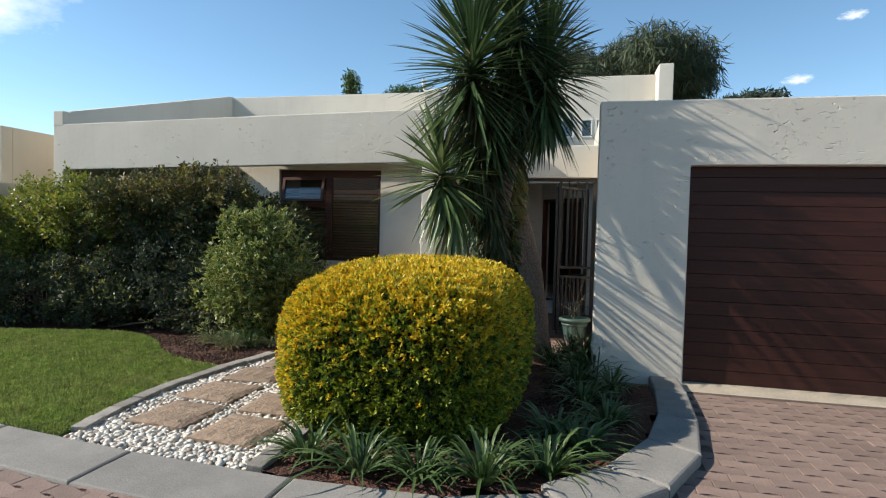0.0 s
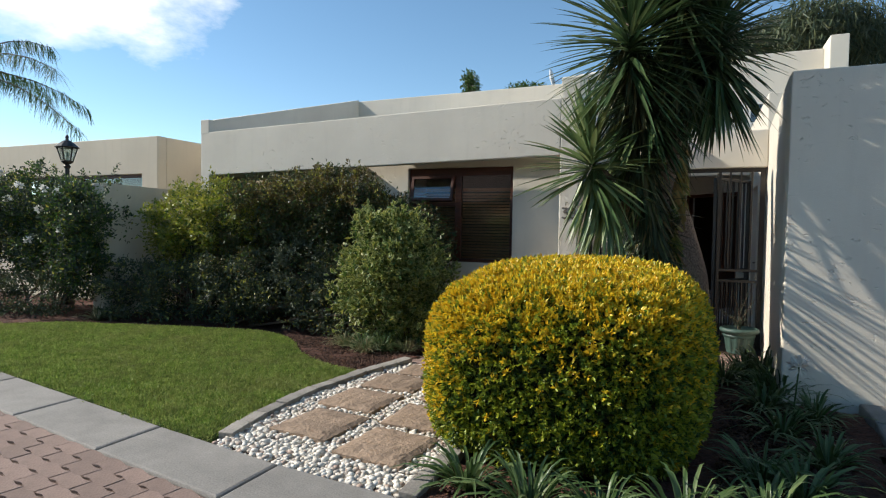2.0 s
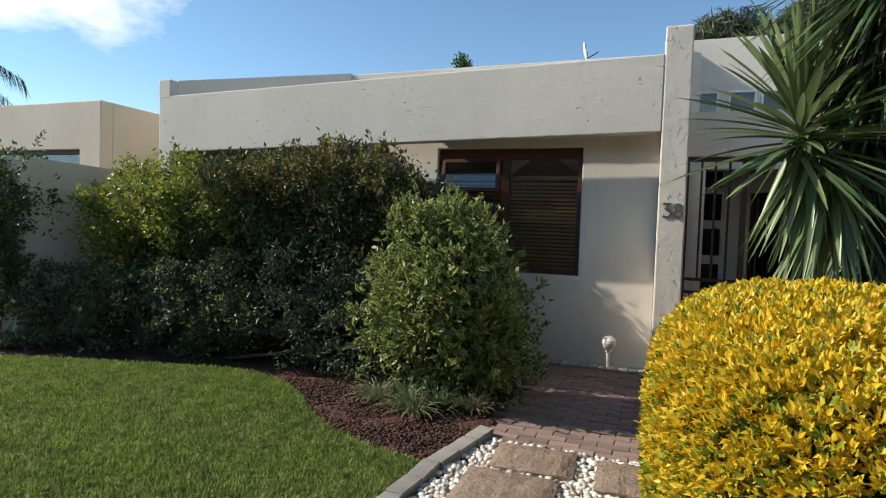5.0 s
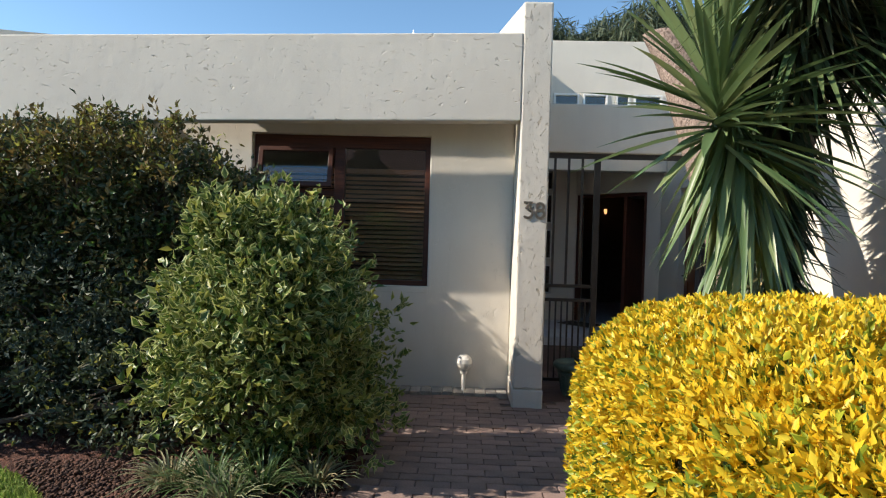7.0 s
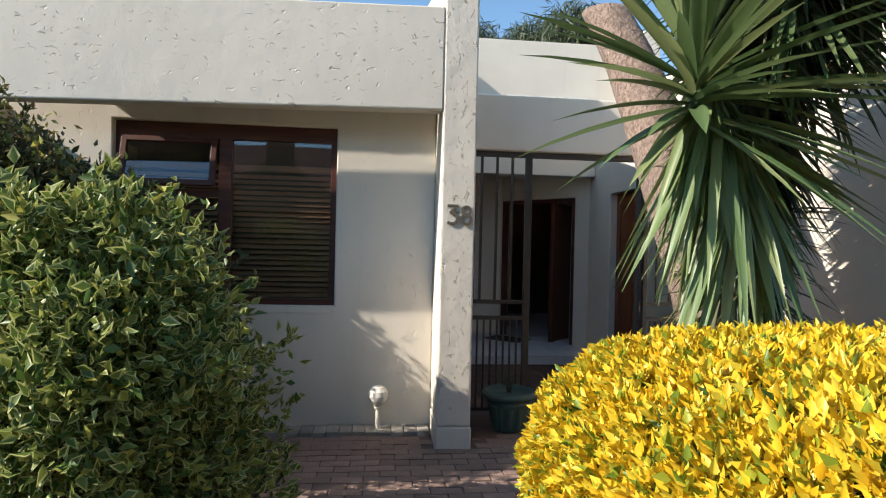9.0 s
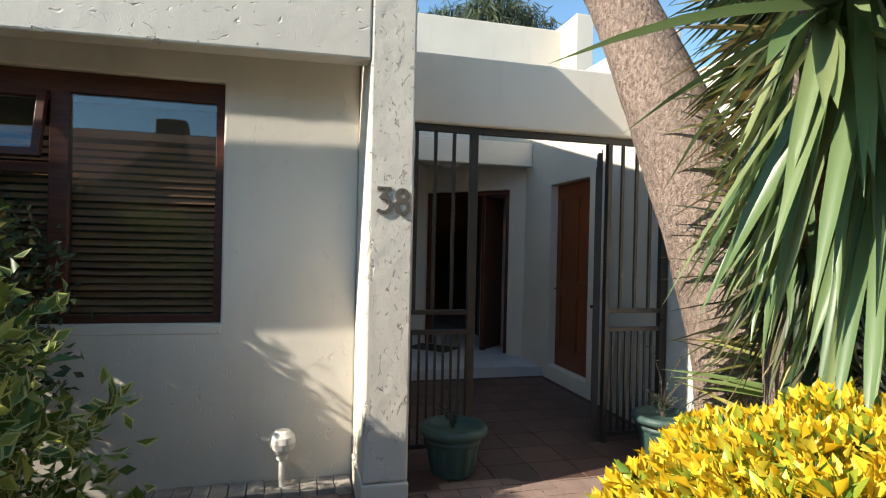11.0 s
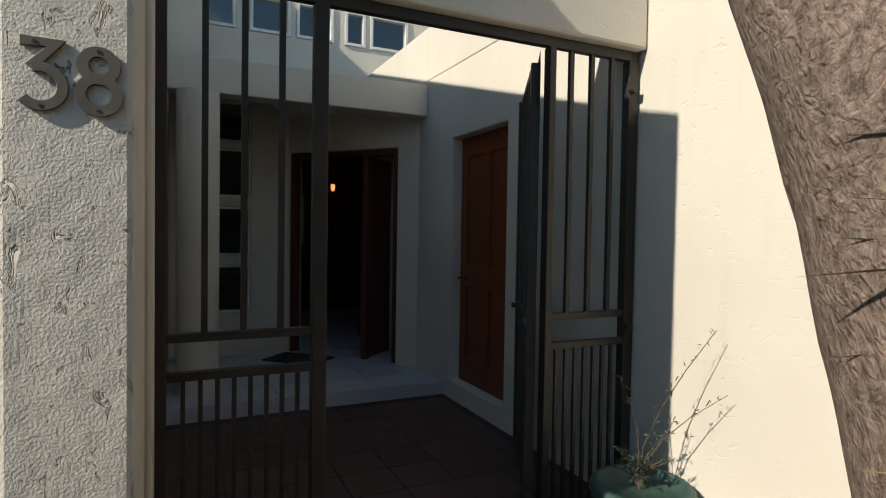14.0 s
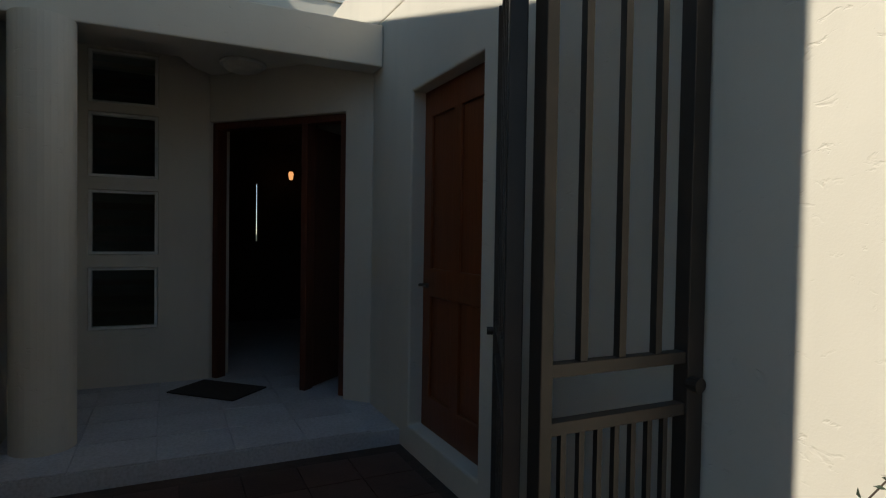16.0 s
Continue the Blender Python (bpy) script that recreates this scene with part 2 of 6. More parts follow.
def from_bm(name, bm, material, smooth=False):
    bmesh.ops.recalc_face_normals(bm, faces=bm.faces)
    me = bpy.data.meshes.new(name)
    bm.to_mesh(me)
    bm.free()
    me.materials.append(material)
    if smooth:
        me.polygons.foreach_set("use_smooth", [True] * len(me.polygons))
    return me


def part(name, me, material, parent, label=""):
    """One mesh object under a thing or a part."""
    if isinstance(me, bmesh.types.BMesh):
        me = from_bm(name, me, material)
    ob = new(name, me)
    ob.parent = parent
    if label:
        ob["label"] = label
    return ob


def thing(name, label, category, at=(0, 0, 0), group="", kind=""):
    ob = new(name)
    ob.location = at
    ob.empty_display_size = 0.1
    return tagged(ob, label, category, group, kind)


def solid(name, me, label, category, kind="structure", group=""):
    return tagged(new(name, me), label, category, group, kind)


def add_box(bm, x0, x1, y0, y1, z0, z1, bevel=0.0, turn=None):
    r = bmesh.ops.create_cube(bm, size=1.0)
    m = Matrix.Translation(((x0 + x1) / 2, (y0 + y1) / 2, (z0 + z1) / 2)) @ Matrix.Diagonal((x1 - x0, y1 - y0, z1 - z0, 1))
    if turn is not None:
        m = turn @ m
    bmesh.ops.transform(bm, matrix=m, verts=r["verts"])
    if bevel:
        es = {e for v in r["verts"] for e in v.link_edges}
        bmesh.ops.bevel(bm, geom=list(es), offset=bevel, segments=2, affect="EDGES", profile=0.5)
    return bm


def box(x0, x1, y0, y1, z0, z1, bevel=0.0, turn=None):
    return add_box(bmesh.new(), x0, x1, y0, y1, z0, z1, bevel, turn)


def add_tube(bm, pts, radii, sides=10, cap=True):
    """A tapered tube along points."""
    rings = []
    pts = [Vector(p) for p in pts]
    for i, p in enumerate(pts):
        d = (pts[min(i + 1, len(pts) - 1)] - pts[max(i - 1, 0)]).normalized()
        side = d.cross(Vector((0, 1, 0.3) if abs(d.y) < 0.9 else (1, 0, 0))).normalized()
        up = side.cross(d)
        r = radii[i] if isinstance(radii, (list, tuple)) else radii
        rings.append([bm.verts.new(p + r * (math.cos(a) * side + math.sin(a) * up)) for a in (2 * math.pi * k / sides for k in range(sides))])
    for a, b in zip(rings, rings[1:]):
        for k in range(sides):
            bm.faces.new((a[k], a[(k + 1) % sides], b[(k + 1) % sides], b[k]))
    if cap:
        bm.faces.new(rings[0])
        bm.faces.new(rings[-1])
    return bm


def tube(pts, radii, sides=10):
    return add_tube(bmesh.new(), pts, radii, sides)


def lathe(profile, sides=28):
    """Turned shape from (radius, height) pairs about z."""
    bm = bmesh.new()
    rings = [[bm.verts.new((r * math.cos(a), r * math.sin(a), z)) for a in (2 * math.pi * k / sides for k in range(sides))] for r, z in profile]
    for a, b in zip(rings, rings[1:]):
        for k in range(sides):
            bm.faces.new((a[k], a[(k + 1) % sides], b[(k + 1) % sides], b[k]))
    bm.faces.new(rings[0])
    bm.faces.new(rings[-1])
    return bm


def prism(outline, z0, z1, bm=None):
    """An upright block on a plan outline; z0 and z1 may be functions of (x, y)."""
    bm = bm or bmesh.new()
    f0 = z0 if callable(z0) else (lambda x, y: z0)
    f1 = z1 if callable(z1) else (lambda x, y: z1)
    lo = [bm.verts.new((x, y, f0(x, y))) for x, y in outline]
    hi = [bm.verts.new((x, y, f1(x, y))) for x, y in outline]
    n = len(outline)
    bm.faces.new(hi)
    bm.faces.new(lo[::-1])
    for i in range(n):
        bm.faces.new((lo[i], lo[(i + 1) % n], hi[(i + 1) % n], hi[i]))
    return bm


def wall(us, zs, holes, d0, d1, axis="x", shape=None, bevel=0.012):
    """A wall with openings right through it: u runs along axis, d0..d1 is its thickness."""
    us, zs = sorted(us), sorted(zs)
    filled = {}
    for i in range(len(us) - 1):
        for k in range(len(zs) - 1):
            u, z = (us[i] + us[i + 1]) / 2, (zs[k] + zs[k + 1]) / 2
            filled[i, k] = not any(a < u < b and c < z < d for a, b, c, d in holes)
    bm, vs = bmesh.new(), {}

    def v(i, k, d):
        if (i, k, d) not in vs:
            p = [us[i], d1 if d else d0, zs[k]] if axis == "x" else [d1 if d else d0, us[i], zs[k]]
            vs[i, k, d] = bm.verts.new(shape(*p) if shape else p)
        return vs[i, k, d]

    for (i, k), on in filled.items():
        if not on:
            continue
        for d in (0, 1):
            bm.faces.new((v(i, k, d), v(i + 1, k, d), v(i + 1, k + 1, d), v(i, k + 1, d)))
        for (di, dk), (a, b) in {(-1, 0): ((0, 0), (0, 1)), (1, 0): ((1, 0), (1, 1)), (0, -1): ((0, 0), (1, 0)), (0, 1): ((0, 1), (1, 1))}.items():
            if not filled.get((i + di, k + dk), False):
                bm.faces.new((v(i + a[0], k + a[1], 0), v(i + b[0], k + b[1], 0), v(i + b[0], k + b[1], 1), v(i + a[0], k + a[1], 1)))
    bmesh.ops.recalc_face_normals(bm, faces=bm.faces)
    if bevel:
        es = [e for e in bm.edges if len(e.link_faces) == 2 and e.calc_face_angle() > 0.6]
        bmesh.ops.bevel(bm, geom=es, offset=bevel, segments=2, affect="EDGES", profile=0.5)
    return bm


def level(y):
    """Height of the made ground: the garden lies a little above the entrance."""
    return 0.10 if y < -2.4 else 0.0 if y > -0.4 else 0.10 * (-0.4 - y) / 2.0

# ---- ground, kerb, lawn ----
def ground_sheet():
    xs = [-400, -60, -15, 0, 15, 60, 400]
    ys = [-400, -60, -15, -2.4, -0.4, 15, 60, 400]
    vs = [(x, y, level(y) - 0.06) for y in ys for x in xs]
    w = len(xs)
    fs = [(j * w + i, j * w + i + 1, (j + 1) * w + i + 1, (j + 1) * w + i) for j in range(len(ys) - 1) for i in range(w - 1)]
    return mesh_of("ground", vs, fs, m_ground)


solid("ground", ground_sheet(), "flat earth ground under garden and street", "ground")

KERB = [((-16, -2.7), (-16, -3.2)), ((-8, -3.85), (-8, -4.35)), ((-6.9, -4.02), (-6.9, -4.5)), ((-5.8, -4.18), (-5.8, -4.66)),
        ((-4.75, -4.33), (-4.75, -4.81)), ((-3.7, -4.48), (-3.7, -4.96)), ((-2.66, -4.63), (-2.66, -5.10)), ((-1.57, -4.79), (-1.57, -5.25)),
        ((-0.46, -4.93), (-0.46, -5.39)), ((0.65, -5.0), (0.65, -5.47)), ((1.5, -4.98), (1.6, -5.42)), ((2.0, -4.8), (2.2, -5.15)),
        ((2.35, -4.45), (2.68, -4.65)), ((2.65, -3.9), (2.95, -4.1)), ((2.8, -3.3), (3.07, -3.4)), ((2.87, -2.6), (3.13, -2.65)), ((2.88, -2.1), (3.14, -2.1))]


def between(p, q, k):
    return (p[0] + (q[0] - p[0]) * k, p[1] + (q[1] - p[1]) * k)


kerb = thing("kerb", "grey concrete kerb between lawn and paved street", "kerb", kind="structure")
for (i0, o0), (i1, o1) in zip(KERB, KERB[1:]):
    g = 0.006 / max(0.2, math.dist(i0, i1))
    a, b, c, d = between(i0, i1, g), between(i0, i1, 1 - g), between(o0, o1, 1 - g), between(o0, o1, g)
    rise = 0.05 if i0[0] > 1.9 else 0.0
    bm = prism([a, b, c, d], 0.0, lambda x, y, r=rise: 0.112 + r)
    top = [e for e in bm.edges if all(v.co.z > 0.1 for v in e.verts)]
    bmesh.ops.bevel(bm, geom=top, offset=0.018, segments=2, affect="EDGES", profile=0.5)
    part("kerbstone", bm, m_kerb, kerb)

LAWN = [(-1.1, -4.84), (-1.2, -4.3), (-1.24, -3.7), (-1.2, -3.25), (-1.14, -2.97), (-1.65, -2.84), (-1.95, -2.70), (-2.25, -2.49), (-2.55, -2.18), (-2.85, -1.95), (-3.2, -1.80), (-3.6, -1.77),
        (-4.1, -1.91), (-4.9, -2.15), (-5.7, -2.40), (-6.2, -2.6), (-6.7, -3.1), (-7.4, -3.6), (-8, -3.84), (-6.9, -4.01), (-5.8, -4.17), (-4.75, -4.32), (-3.7, -4.47), (-2.66, -4.62), (-1.57, -4.78)]


def inside(x, y, poly):
    hit, j = False, len(poly) - 1
    for i in range(len(poly)):
        (xa, ya), (xb, yb) = poly[i], poly[j]
        if (ya > y) != (yb > y) and x < (xb - xa) * (y - ya) / (yb - ya) + xa:
            hit = not hit
        j = i
    return hit


solid("lawn", from_bm("lawn", prism(LAWN, 0.0, 0.108), m_turf), "mown green lawn with a curved edge", "lawn")
BED_LEFT = [(-1.18, -2.93), (-1.10, -2.3), (-1.02, -2.25), (-1.02, -1.0), (-1.3, 0.5), (-3.3, 0.5), (-6.4, 0.5), (-9.5, -0.4), (-13, -0.4), (-13, -3.1), (-8.1, -3.82), (-7.4, -3.59), (-6.7, -3.09), (-6.2, -2.59), (-5.7, -2.39),
            (-4.9, -2.14), (-4.1, -1.90), (-3.6, -1.76), (-3.2, -1.79), (-2.85, -1.94), (-2.55, -2.17), (-2.25, -2.48), (-1.95, -2.69), (-1.65, -2.83)]
BED_RIGHT = [(0.46, -4.96), (0.65, -4.97), (1.5, -4.95), (2.0, -4.78), (2.34, -4.44), (2.64, -3.9), (2.79, -3.3), (2.86, -2.6), (2.87, -2.08), (2.43, -2.08), (2.43, -0.5), (1.1, -0.9), (0.5, -1.2), (0.42, -2.2), (0.46, -3.5)]


def soil_bed(outline, step=0.09):
    """Lumpy earth inside an outline."""
    xs = np.arange(min(p[0] for p in outline), max(p[0] for p in outline) + step, step)
    ys = np.arange(min(p[1] for p in outline), max(p[1] for p in outline) + step, step)
    vs, fs, ids = [], [], {}

    def vid(i, j):
        if (i, j) not in ids:
            x, y = float(xs[i]), float(ys[j])
            ids[i, j] = len(vs)
            vs.append((x, y, level(y) - 0.005 + 0.045 * noise.noise((x * 4, y * 4, 0)) + 0.03 * noise.noise((x * 13, y * 13, 3))))
        return ids[i, j]

    for i in range(len(xs) - 1):
        for j in range(len(ys) - 1):
            if inside(xs[i] + step / 2, ys[j] + step / 2, outline):
                fs.append((vid(i, j), vid(i + 1, j), vid(i + 1, j + 1), vid(i, j + 1)))
    return mesh_of("soil", vs, fs, m_soil, True)


solid("flower_bed_soil", soil_bed(BED_LEFT), "reddish brown mulched soil under shrubs", "soil", "stuff")
solid("hedge_bed_soil", soil_bed(BED_RIGHT), "dark mulched soil under hedge and yucca", "soil", "stuff")


# ---- the house: front ----
def droop(x, y, z):
    """The long beam falls slightly away from the pillar."""
    return (x, y, z + (0.0195 * x if z > 2.3 and x < 0 else 0.0))


house = thing("house", "cream plastered single-storey house with flat roof", "house", kind="structure")
beam = wall([-6.36, -6.16, -3.4, 0.0], [0.0, 2.46, 3.21], [(-6.16, 0.0, 0.0, 2.46)], 0.0, 0.14, shape=droop)
part("front_beam", beam, m_plaster, house)
part("left_fin", wall([0.142, 1.2], [2.2, 2.6], [], -6.362, -6.17, "y"), m_plaster, house)
part("fin_head", box(-6.362, -6.17, -0.003, 0.141, 3.06, 3.31, 0.01), m_plaster, house)
COURT_RISE = 0.287
pillar = prism([(0.0, 0.0), (0.25, 0.0), (0.25, 0.53), (0.0, 0.53)], 0.16, lambda x, y: 3.47 + COURT_RISE * y)
bmesh.ops.bevel(pillar, geom=list(pillar.edges), offset=0.014, segments=2, affect="EDGES", profile=0.5)
part("pillar", pillar, m_plaster_pillar, house)
part("pillar_plinth", box(-0.006, 0.256, -0.006, 0.53, -0.04, 0.157, 0.012), m_plaster, house)
WINDOW = (-2.50, -0.795, 0.975, 2.40)
front = wall([-3.25, WINDOW[0], WINDOW[1], 0.0], [-0.1, WINDOW[2], WINDOW[3], 3.15], [WINDOW], 0.515, 0.74)
part("front_wall", front, m_plaster_front, house)
# unseen slab added behind the beam; its wavy edge bounds the wall's sun strip
lip = [(-0.001 - 3.249 * k / 60, 0.238 + 0.010 * noise.noise((k * 0.31, 2.0, 0.0)) + 0.005 * noise.noise((k * 0.9, 5.0, 0.0))) for k in range(61)]
part("eave_slab", prism([(-3.25, 0.514), (-0.001, 0.514), *lip], 3.02, 3.08), m_plaster_smooth, house)
part("patio_ceiling", box(-6.16, -3.25, 0.142, 3.0, 2.36, 2.45), m_plaster_smooth, house)
part("patio_end_wall", box(-3.25, -3.05, 0.742, 3.0, -0.1, 2.45), m_plaster_smooth, house)
part("patio_back_wall", box(-6.36, -3.05, 3.0, 3.2, -0.1, 2.45), m_plaster_smooth, house)
part("patio_side_wall", box(-6.36, -6.17, 0.143, 3.0, -0.1, 2.19), m_plaster_smooth, house)
part("patio_column", tube([(-3.32, 0.28, -0.1), (-3.32, 0.28, 2.40)], 0.115, 24), m_plaster_smooth, house)
part("side_wall", wall([0.54, 1.72, 2.55, 4.78], [-0.1, 1.57, 2.42, 3.3], [(1.72, 2.55, 1.57, 2.42)], 0.03, 0.27, "y"), m_plaster_smooth, house)
roof = wall([-6.3, 0.03], [2.62, 2.80], [], 0.75, 5.2, bevel=0)
part("flat_roof", roof, m_plaster_smooth, house)
# the taller rear block with its sloping side parapet
part("rear_block_front", box(-6.3, 0.6, 4.80, 5.0, 2.8, 4.62, 0.012), m_plaster_smooth, house)
part("rear_block_side", box(-6.5, -6.3, 0.9, 5.0, 2.45, 3.3, 0.012), m_plaster_smooth, house)
part("side_parapet", prism([(-6.355, 0.143), (-6.175, 0.143), (-6.175, 4.8), (-6.355, 4.8)], 2.6, lambda x, y: 3.315 + (y - 0.11) * 0.285), m_plaster_smooth, house)
part("court_parapet", prism([(0.004, 0.534), (0.247, 0.534), (0.247, 5.43), (0.004, 5.43)], 3.302, lambda x, y: 3.466 + COURT_RISE * y), m_plaster_smooth, house)
# clerestory wall above the porch
panes = [(0.46, 0.95), (1.10, 1.55), (1.62, 2.06), (2.20, 2.46), (2.52, 3.02)]
CW = (3.66, 4.08)
part("clerestory_wall", wall([0.262, *[u for p in panes for u in p], 3.76], [2.60, CW[0], CW[1], 5.02], [(a, b, *CW) for a, b in panes], 5.44, 5.62), m_plaster_smooth, house)
part("clerestory_fin", box(3.76, 4.05, 4.9, 5.62, 2.6, 5.10, 0.012), m_plaster_smooth, house)
for a, b in panes:
    w = part("clerestory_window", wall([a, a + 0.035, b - 0.035, b], [CW[0], CW[0] + 0.035, CW[1] - 0.035, CW[1]], [(a + 0.035, b - 0.035, CW[0] + 0.035, CW[1] - 0.035)], 5.42, 5.50, bevel=0.004), m_white_frame, house, "white painted window frame")
    part("pane", box(a + 0.03, b - 0.03, 5.475, 5.481, CW[0] + 0.03, CW[1] - 0.03), m_glass, w)
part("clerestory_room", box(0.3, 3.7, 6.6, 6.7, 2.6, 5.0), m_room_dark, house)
part("upper_roof", box(0.03, 4.05, 5.62, 9.0, 4.70, 4.85), m_plaster_smooth, house)
# lintel over the gate and porch beam
part("gate_lintel", box(0.256, 2.455, 0.73, 0.95, 2.315, 2.79, 0.014), m_plaster_smooth, house)
part("porch_beam", box(0.275, 2.455, 3.455, 3.66, 2.473, 2.76, 0.010), m_plaster_smooth, house)
part("porch_roof", box(0.275, 2.455, 3.66, 5.44, 2.72, 2.80), m_plaster_smooth, house)
part("porch_soffit", prism([(1.05, 3.664), (2.45, 3.664), (2.45, 3.80), (1.45, 4.774), (1.30, 4.60), (1.18, 4.30), (1.09, 4.0)], 2.60, 2.718), m_plaster_smooth, house)
part("porch_column", tube([(0.50, 3.50, 0.0), (0.50, 3.50, 2.475)], 0.16, 32), m_plaster_smooth, house)
DOOR_L, DOOR_R = Vector((1.43, 4.78, 0)), Vector((2.30, 3.82, 0))
dirn = (DOOR_R - DOOR_L).normalized()
turn45 = Matrix.Translation(DOOR_L) @ Matrix.Rotation(math.atan2(dirn.y, dirn.x), 4, "Z")
LEN = (DOOR_R - DOOR_L).length
bm = wall([-0.02, 0.0001, LEN, LEN + 0.23], [0.0, 2.22, 2.725], [(0.0, LEN, 0.0, 2.22)], 0.0, 0.23, bevel=0.008)
bmesh.ops.transform(bm, matrix=turn45, verts=bm.verts)
part("door_wall", bm, m_plaster_smooth, house)
LOUVRES = [(0.545, 1.03), (1.13, 1.63), (1.73, 2.225), (2.295, 2.70)]
part("louvre_wall", wall([0.275, 0.57, 1.05, 1.43], [0.0, *[z for p in LOUVRES for z in p], 2.725], [(0.57, 1.05, *p) for p in LOUVRES], 4.78, 4.98, bevel=0.006), m_plaster_smooth, house)
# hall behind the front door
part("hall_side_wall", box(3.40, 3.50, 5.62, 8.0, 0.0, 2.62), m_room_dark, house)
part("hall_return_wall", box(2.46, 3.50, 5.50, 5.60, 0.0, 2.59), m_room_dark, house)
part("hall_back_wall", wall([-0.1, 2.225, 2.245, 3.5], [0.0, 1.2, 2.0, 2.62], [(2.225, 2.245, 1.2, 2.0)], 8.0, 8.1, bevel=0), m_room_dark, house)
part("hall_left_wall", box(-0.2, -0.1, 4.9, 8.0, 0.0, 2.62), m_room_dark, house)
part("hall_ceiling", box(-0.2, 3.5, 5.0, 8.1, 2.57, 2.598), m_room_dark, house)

# ---- garage ----
garage = thing("garage", "cream plastered garage block with rough front wall", "garage", kind="structure")
GD = (3.19, 7.9)
part("garage_front", wall([2.345, *GD, 9.0], [-0.1, 2.18, 2.80], [(*GD, -0.1, 2.18)], -2.065, -1.84), m_plaster, garage)
OD = (2.05, 2.93, 0.145, 2.193)


def lean(x, y, z):
    """The garage side wall runs out of square by a hand's width."""
    return (x - 0.115 * max(0.0, min(1.0, (0.75 - y) / 2.6)), y, z)


side = wall([-1.842, 0.75, OD[0], OD[1], 5.4], [-0.1, OD[2], OD[3], 2.80], [OD], 2.46, 2.69, "y", shape=lean)
part("garage_side_wall", side, m_plaster_smooth, garage)
part("garage_roof", box(2.70, 9.0, -1.84, 6.0, 2.45, 2.60), m_plaster_smooth, garage)
part("garage_upper_side", box(2.46, 2.69, 1.0, 5.43, 2.802, 3.30, 0.012), m_plaster_smooth, garage)
part("garage_inner_wall", box(2.70, 9.0, 0.6, 0.7, -0.1, 2.45), m_room_dark, garage)
part("garage_far_wall", box(8.8, 9.0, -1.83, 0.6, -0.1, 2.45), m_plaster_smooth, garage)
solid("garage_sill", from_bm("garage_sill", box(3.13, 7.96, -2.32, -1.9, -0.05, 0.095, 0.012), m_apron), "pale concrete sill under garage door", "sill")

door = thing("garage_door", "dark reddish brown timber garage door, closed", "garage door", kind="structure")
z = 0.095
while z < 2.17:
    h = 0.132
    part("board", box(GD[0] + 0.003, GD[1] - 0.003, -1.965, -1.93, z + 0.0015, min(z + h, 2.178) - 0.0015, 0.003), m_garage_wood, door)
    z += h
part("door_backing", box(GD[0] + 0.003, GD[1] - 0.003, -1.928, -1.90, 0.1, 2.178), m_garage_wood, door)

# ---- orange side door ----
od = thing("side_door", "orange brown panelled timber side door, closed", "door", kind="structure")
leaf = wall([OD[0], OD[0] + 0.11, (OD[0] + OD[1]) / 2 - 0.05, (OD[0] + OD[1]) / 2 + 0.05, OD[1] - 0.11, OD[1]], [OD[2], OD[2] + 0.2, 0.95, 1.12, 2.03, OD[3]],
            [(OD[0] + 0.11, (OD[0] + OD[1]) / 2 - 0.05, OD[2] + 0.2, 0.95), ((OD[0] + OD[1]) / 2 + 0.05, OD[1] - 0.11, OD[2] + 0.2, 0.95),
             (OD[0] + 0.11, (OD[0] + OD[1]) / 2 - 0.05, 1.12, 2.03), ((OD[0] + OD[1]) / 2 + 0.05, OD[1] - 0.11, 1.12, 2.03)], 2.55, 2.60, "y", bevel=0.006)
part("door_frame", leaf, m_orange_door, od)
for ya, yb in ((OD[0] + 0.1, (OD[0] + OD[1]) / 2 - 0.04), ((OD[0] + OD[1]) / 2 + 0.04, OD[1] - 0.1)):
    for za, zb in ((OD[2] + 0.19, 0.96), (1.11, 2.04)):
        part("panel", box(2.566, 2.585, ya, yb, za, zb, 0.008), m_orange_door, od)
part("door_handle", tube([(2.545, OD[1] - 0.09, 1.02), (2.49, OD[1] - 0.09, 1.02), (2.49, OD[1] - 0.2, 1.02)], 0.010, 8), m_number, od, "metal lever handle")

# ---- front window with blind ----
win = thing("window_front", "brown timber window with wooden blind behind glass", "window", kind="structure")
x0, x1, z0, z1 = WINDOW
part("window_frame", wall([x0, x0 + 0.05, -1.72, -1.62, x1 - 0.05, x1], [z0, z0 + 0.05, z1 - 0.12, z1], [(x0 + 0.05, -1.72, z0 + 0.05, z1 - 0.12), (-1.62, x1 - 0.05, z0 + 0.05, z1 - 0.12)], 0.565, 0.635, bevel=0.005), m_brown_wood, win)
part("pane", box(-1.63, x1 - 0.04, 0.588, 0.594, z0 + 0.04, z1 - 0.11), m_glass, win)
part("transom", box(x0 + 0.05, -1.72, 0.567, 0.633, 1.82, 1.88, 0.004), m_brown_wood, win)
part("pane", box(x0 + 0.04, -1.71, 0.588, 0.594, z0 + 0.04, 1.83), m_glass, win)
# awning sash, propped a little open
hinge = Matrix.Translation((0, 0.56, 2.28)) @ Matrix.Rotation(radians(-13), 4, "X") @ Matrix.Translation((0, -0.56, -2.28))
sash = wall([x0 + 0.055, x0 + 0.10, -1.77, -1.725], [1.885, 1.93, 2.235, 2.277], [(x0 + 0.10, -1.77, 1.93, 2.235)], 0.535, 0.575, bevel=0.004)
bmesh.ops.transform(sash, matrix=hinge, verts=sash.verts)
sash_ob = part("awning_sash", sash, m_brown_wood, win, "brown sash propped slightly open")
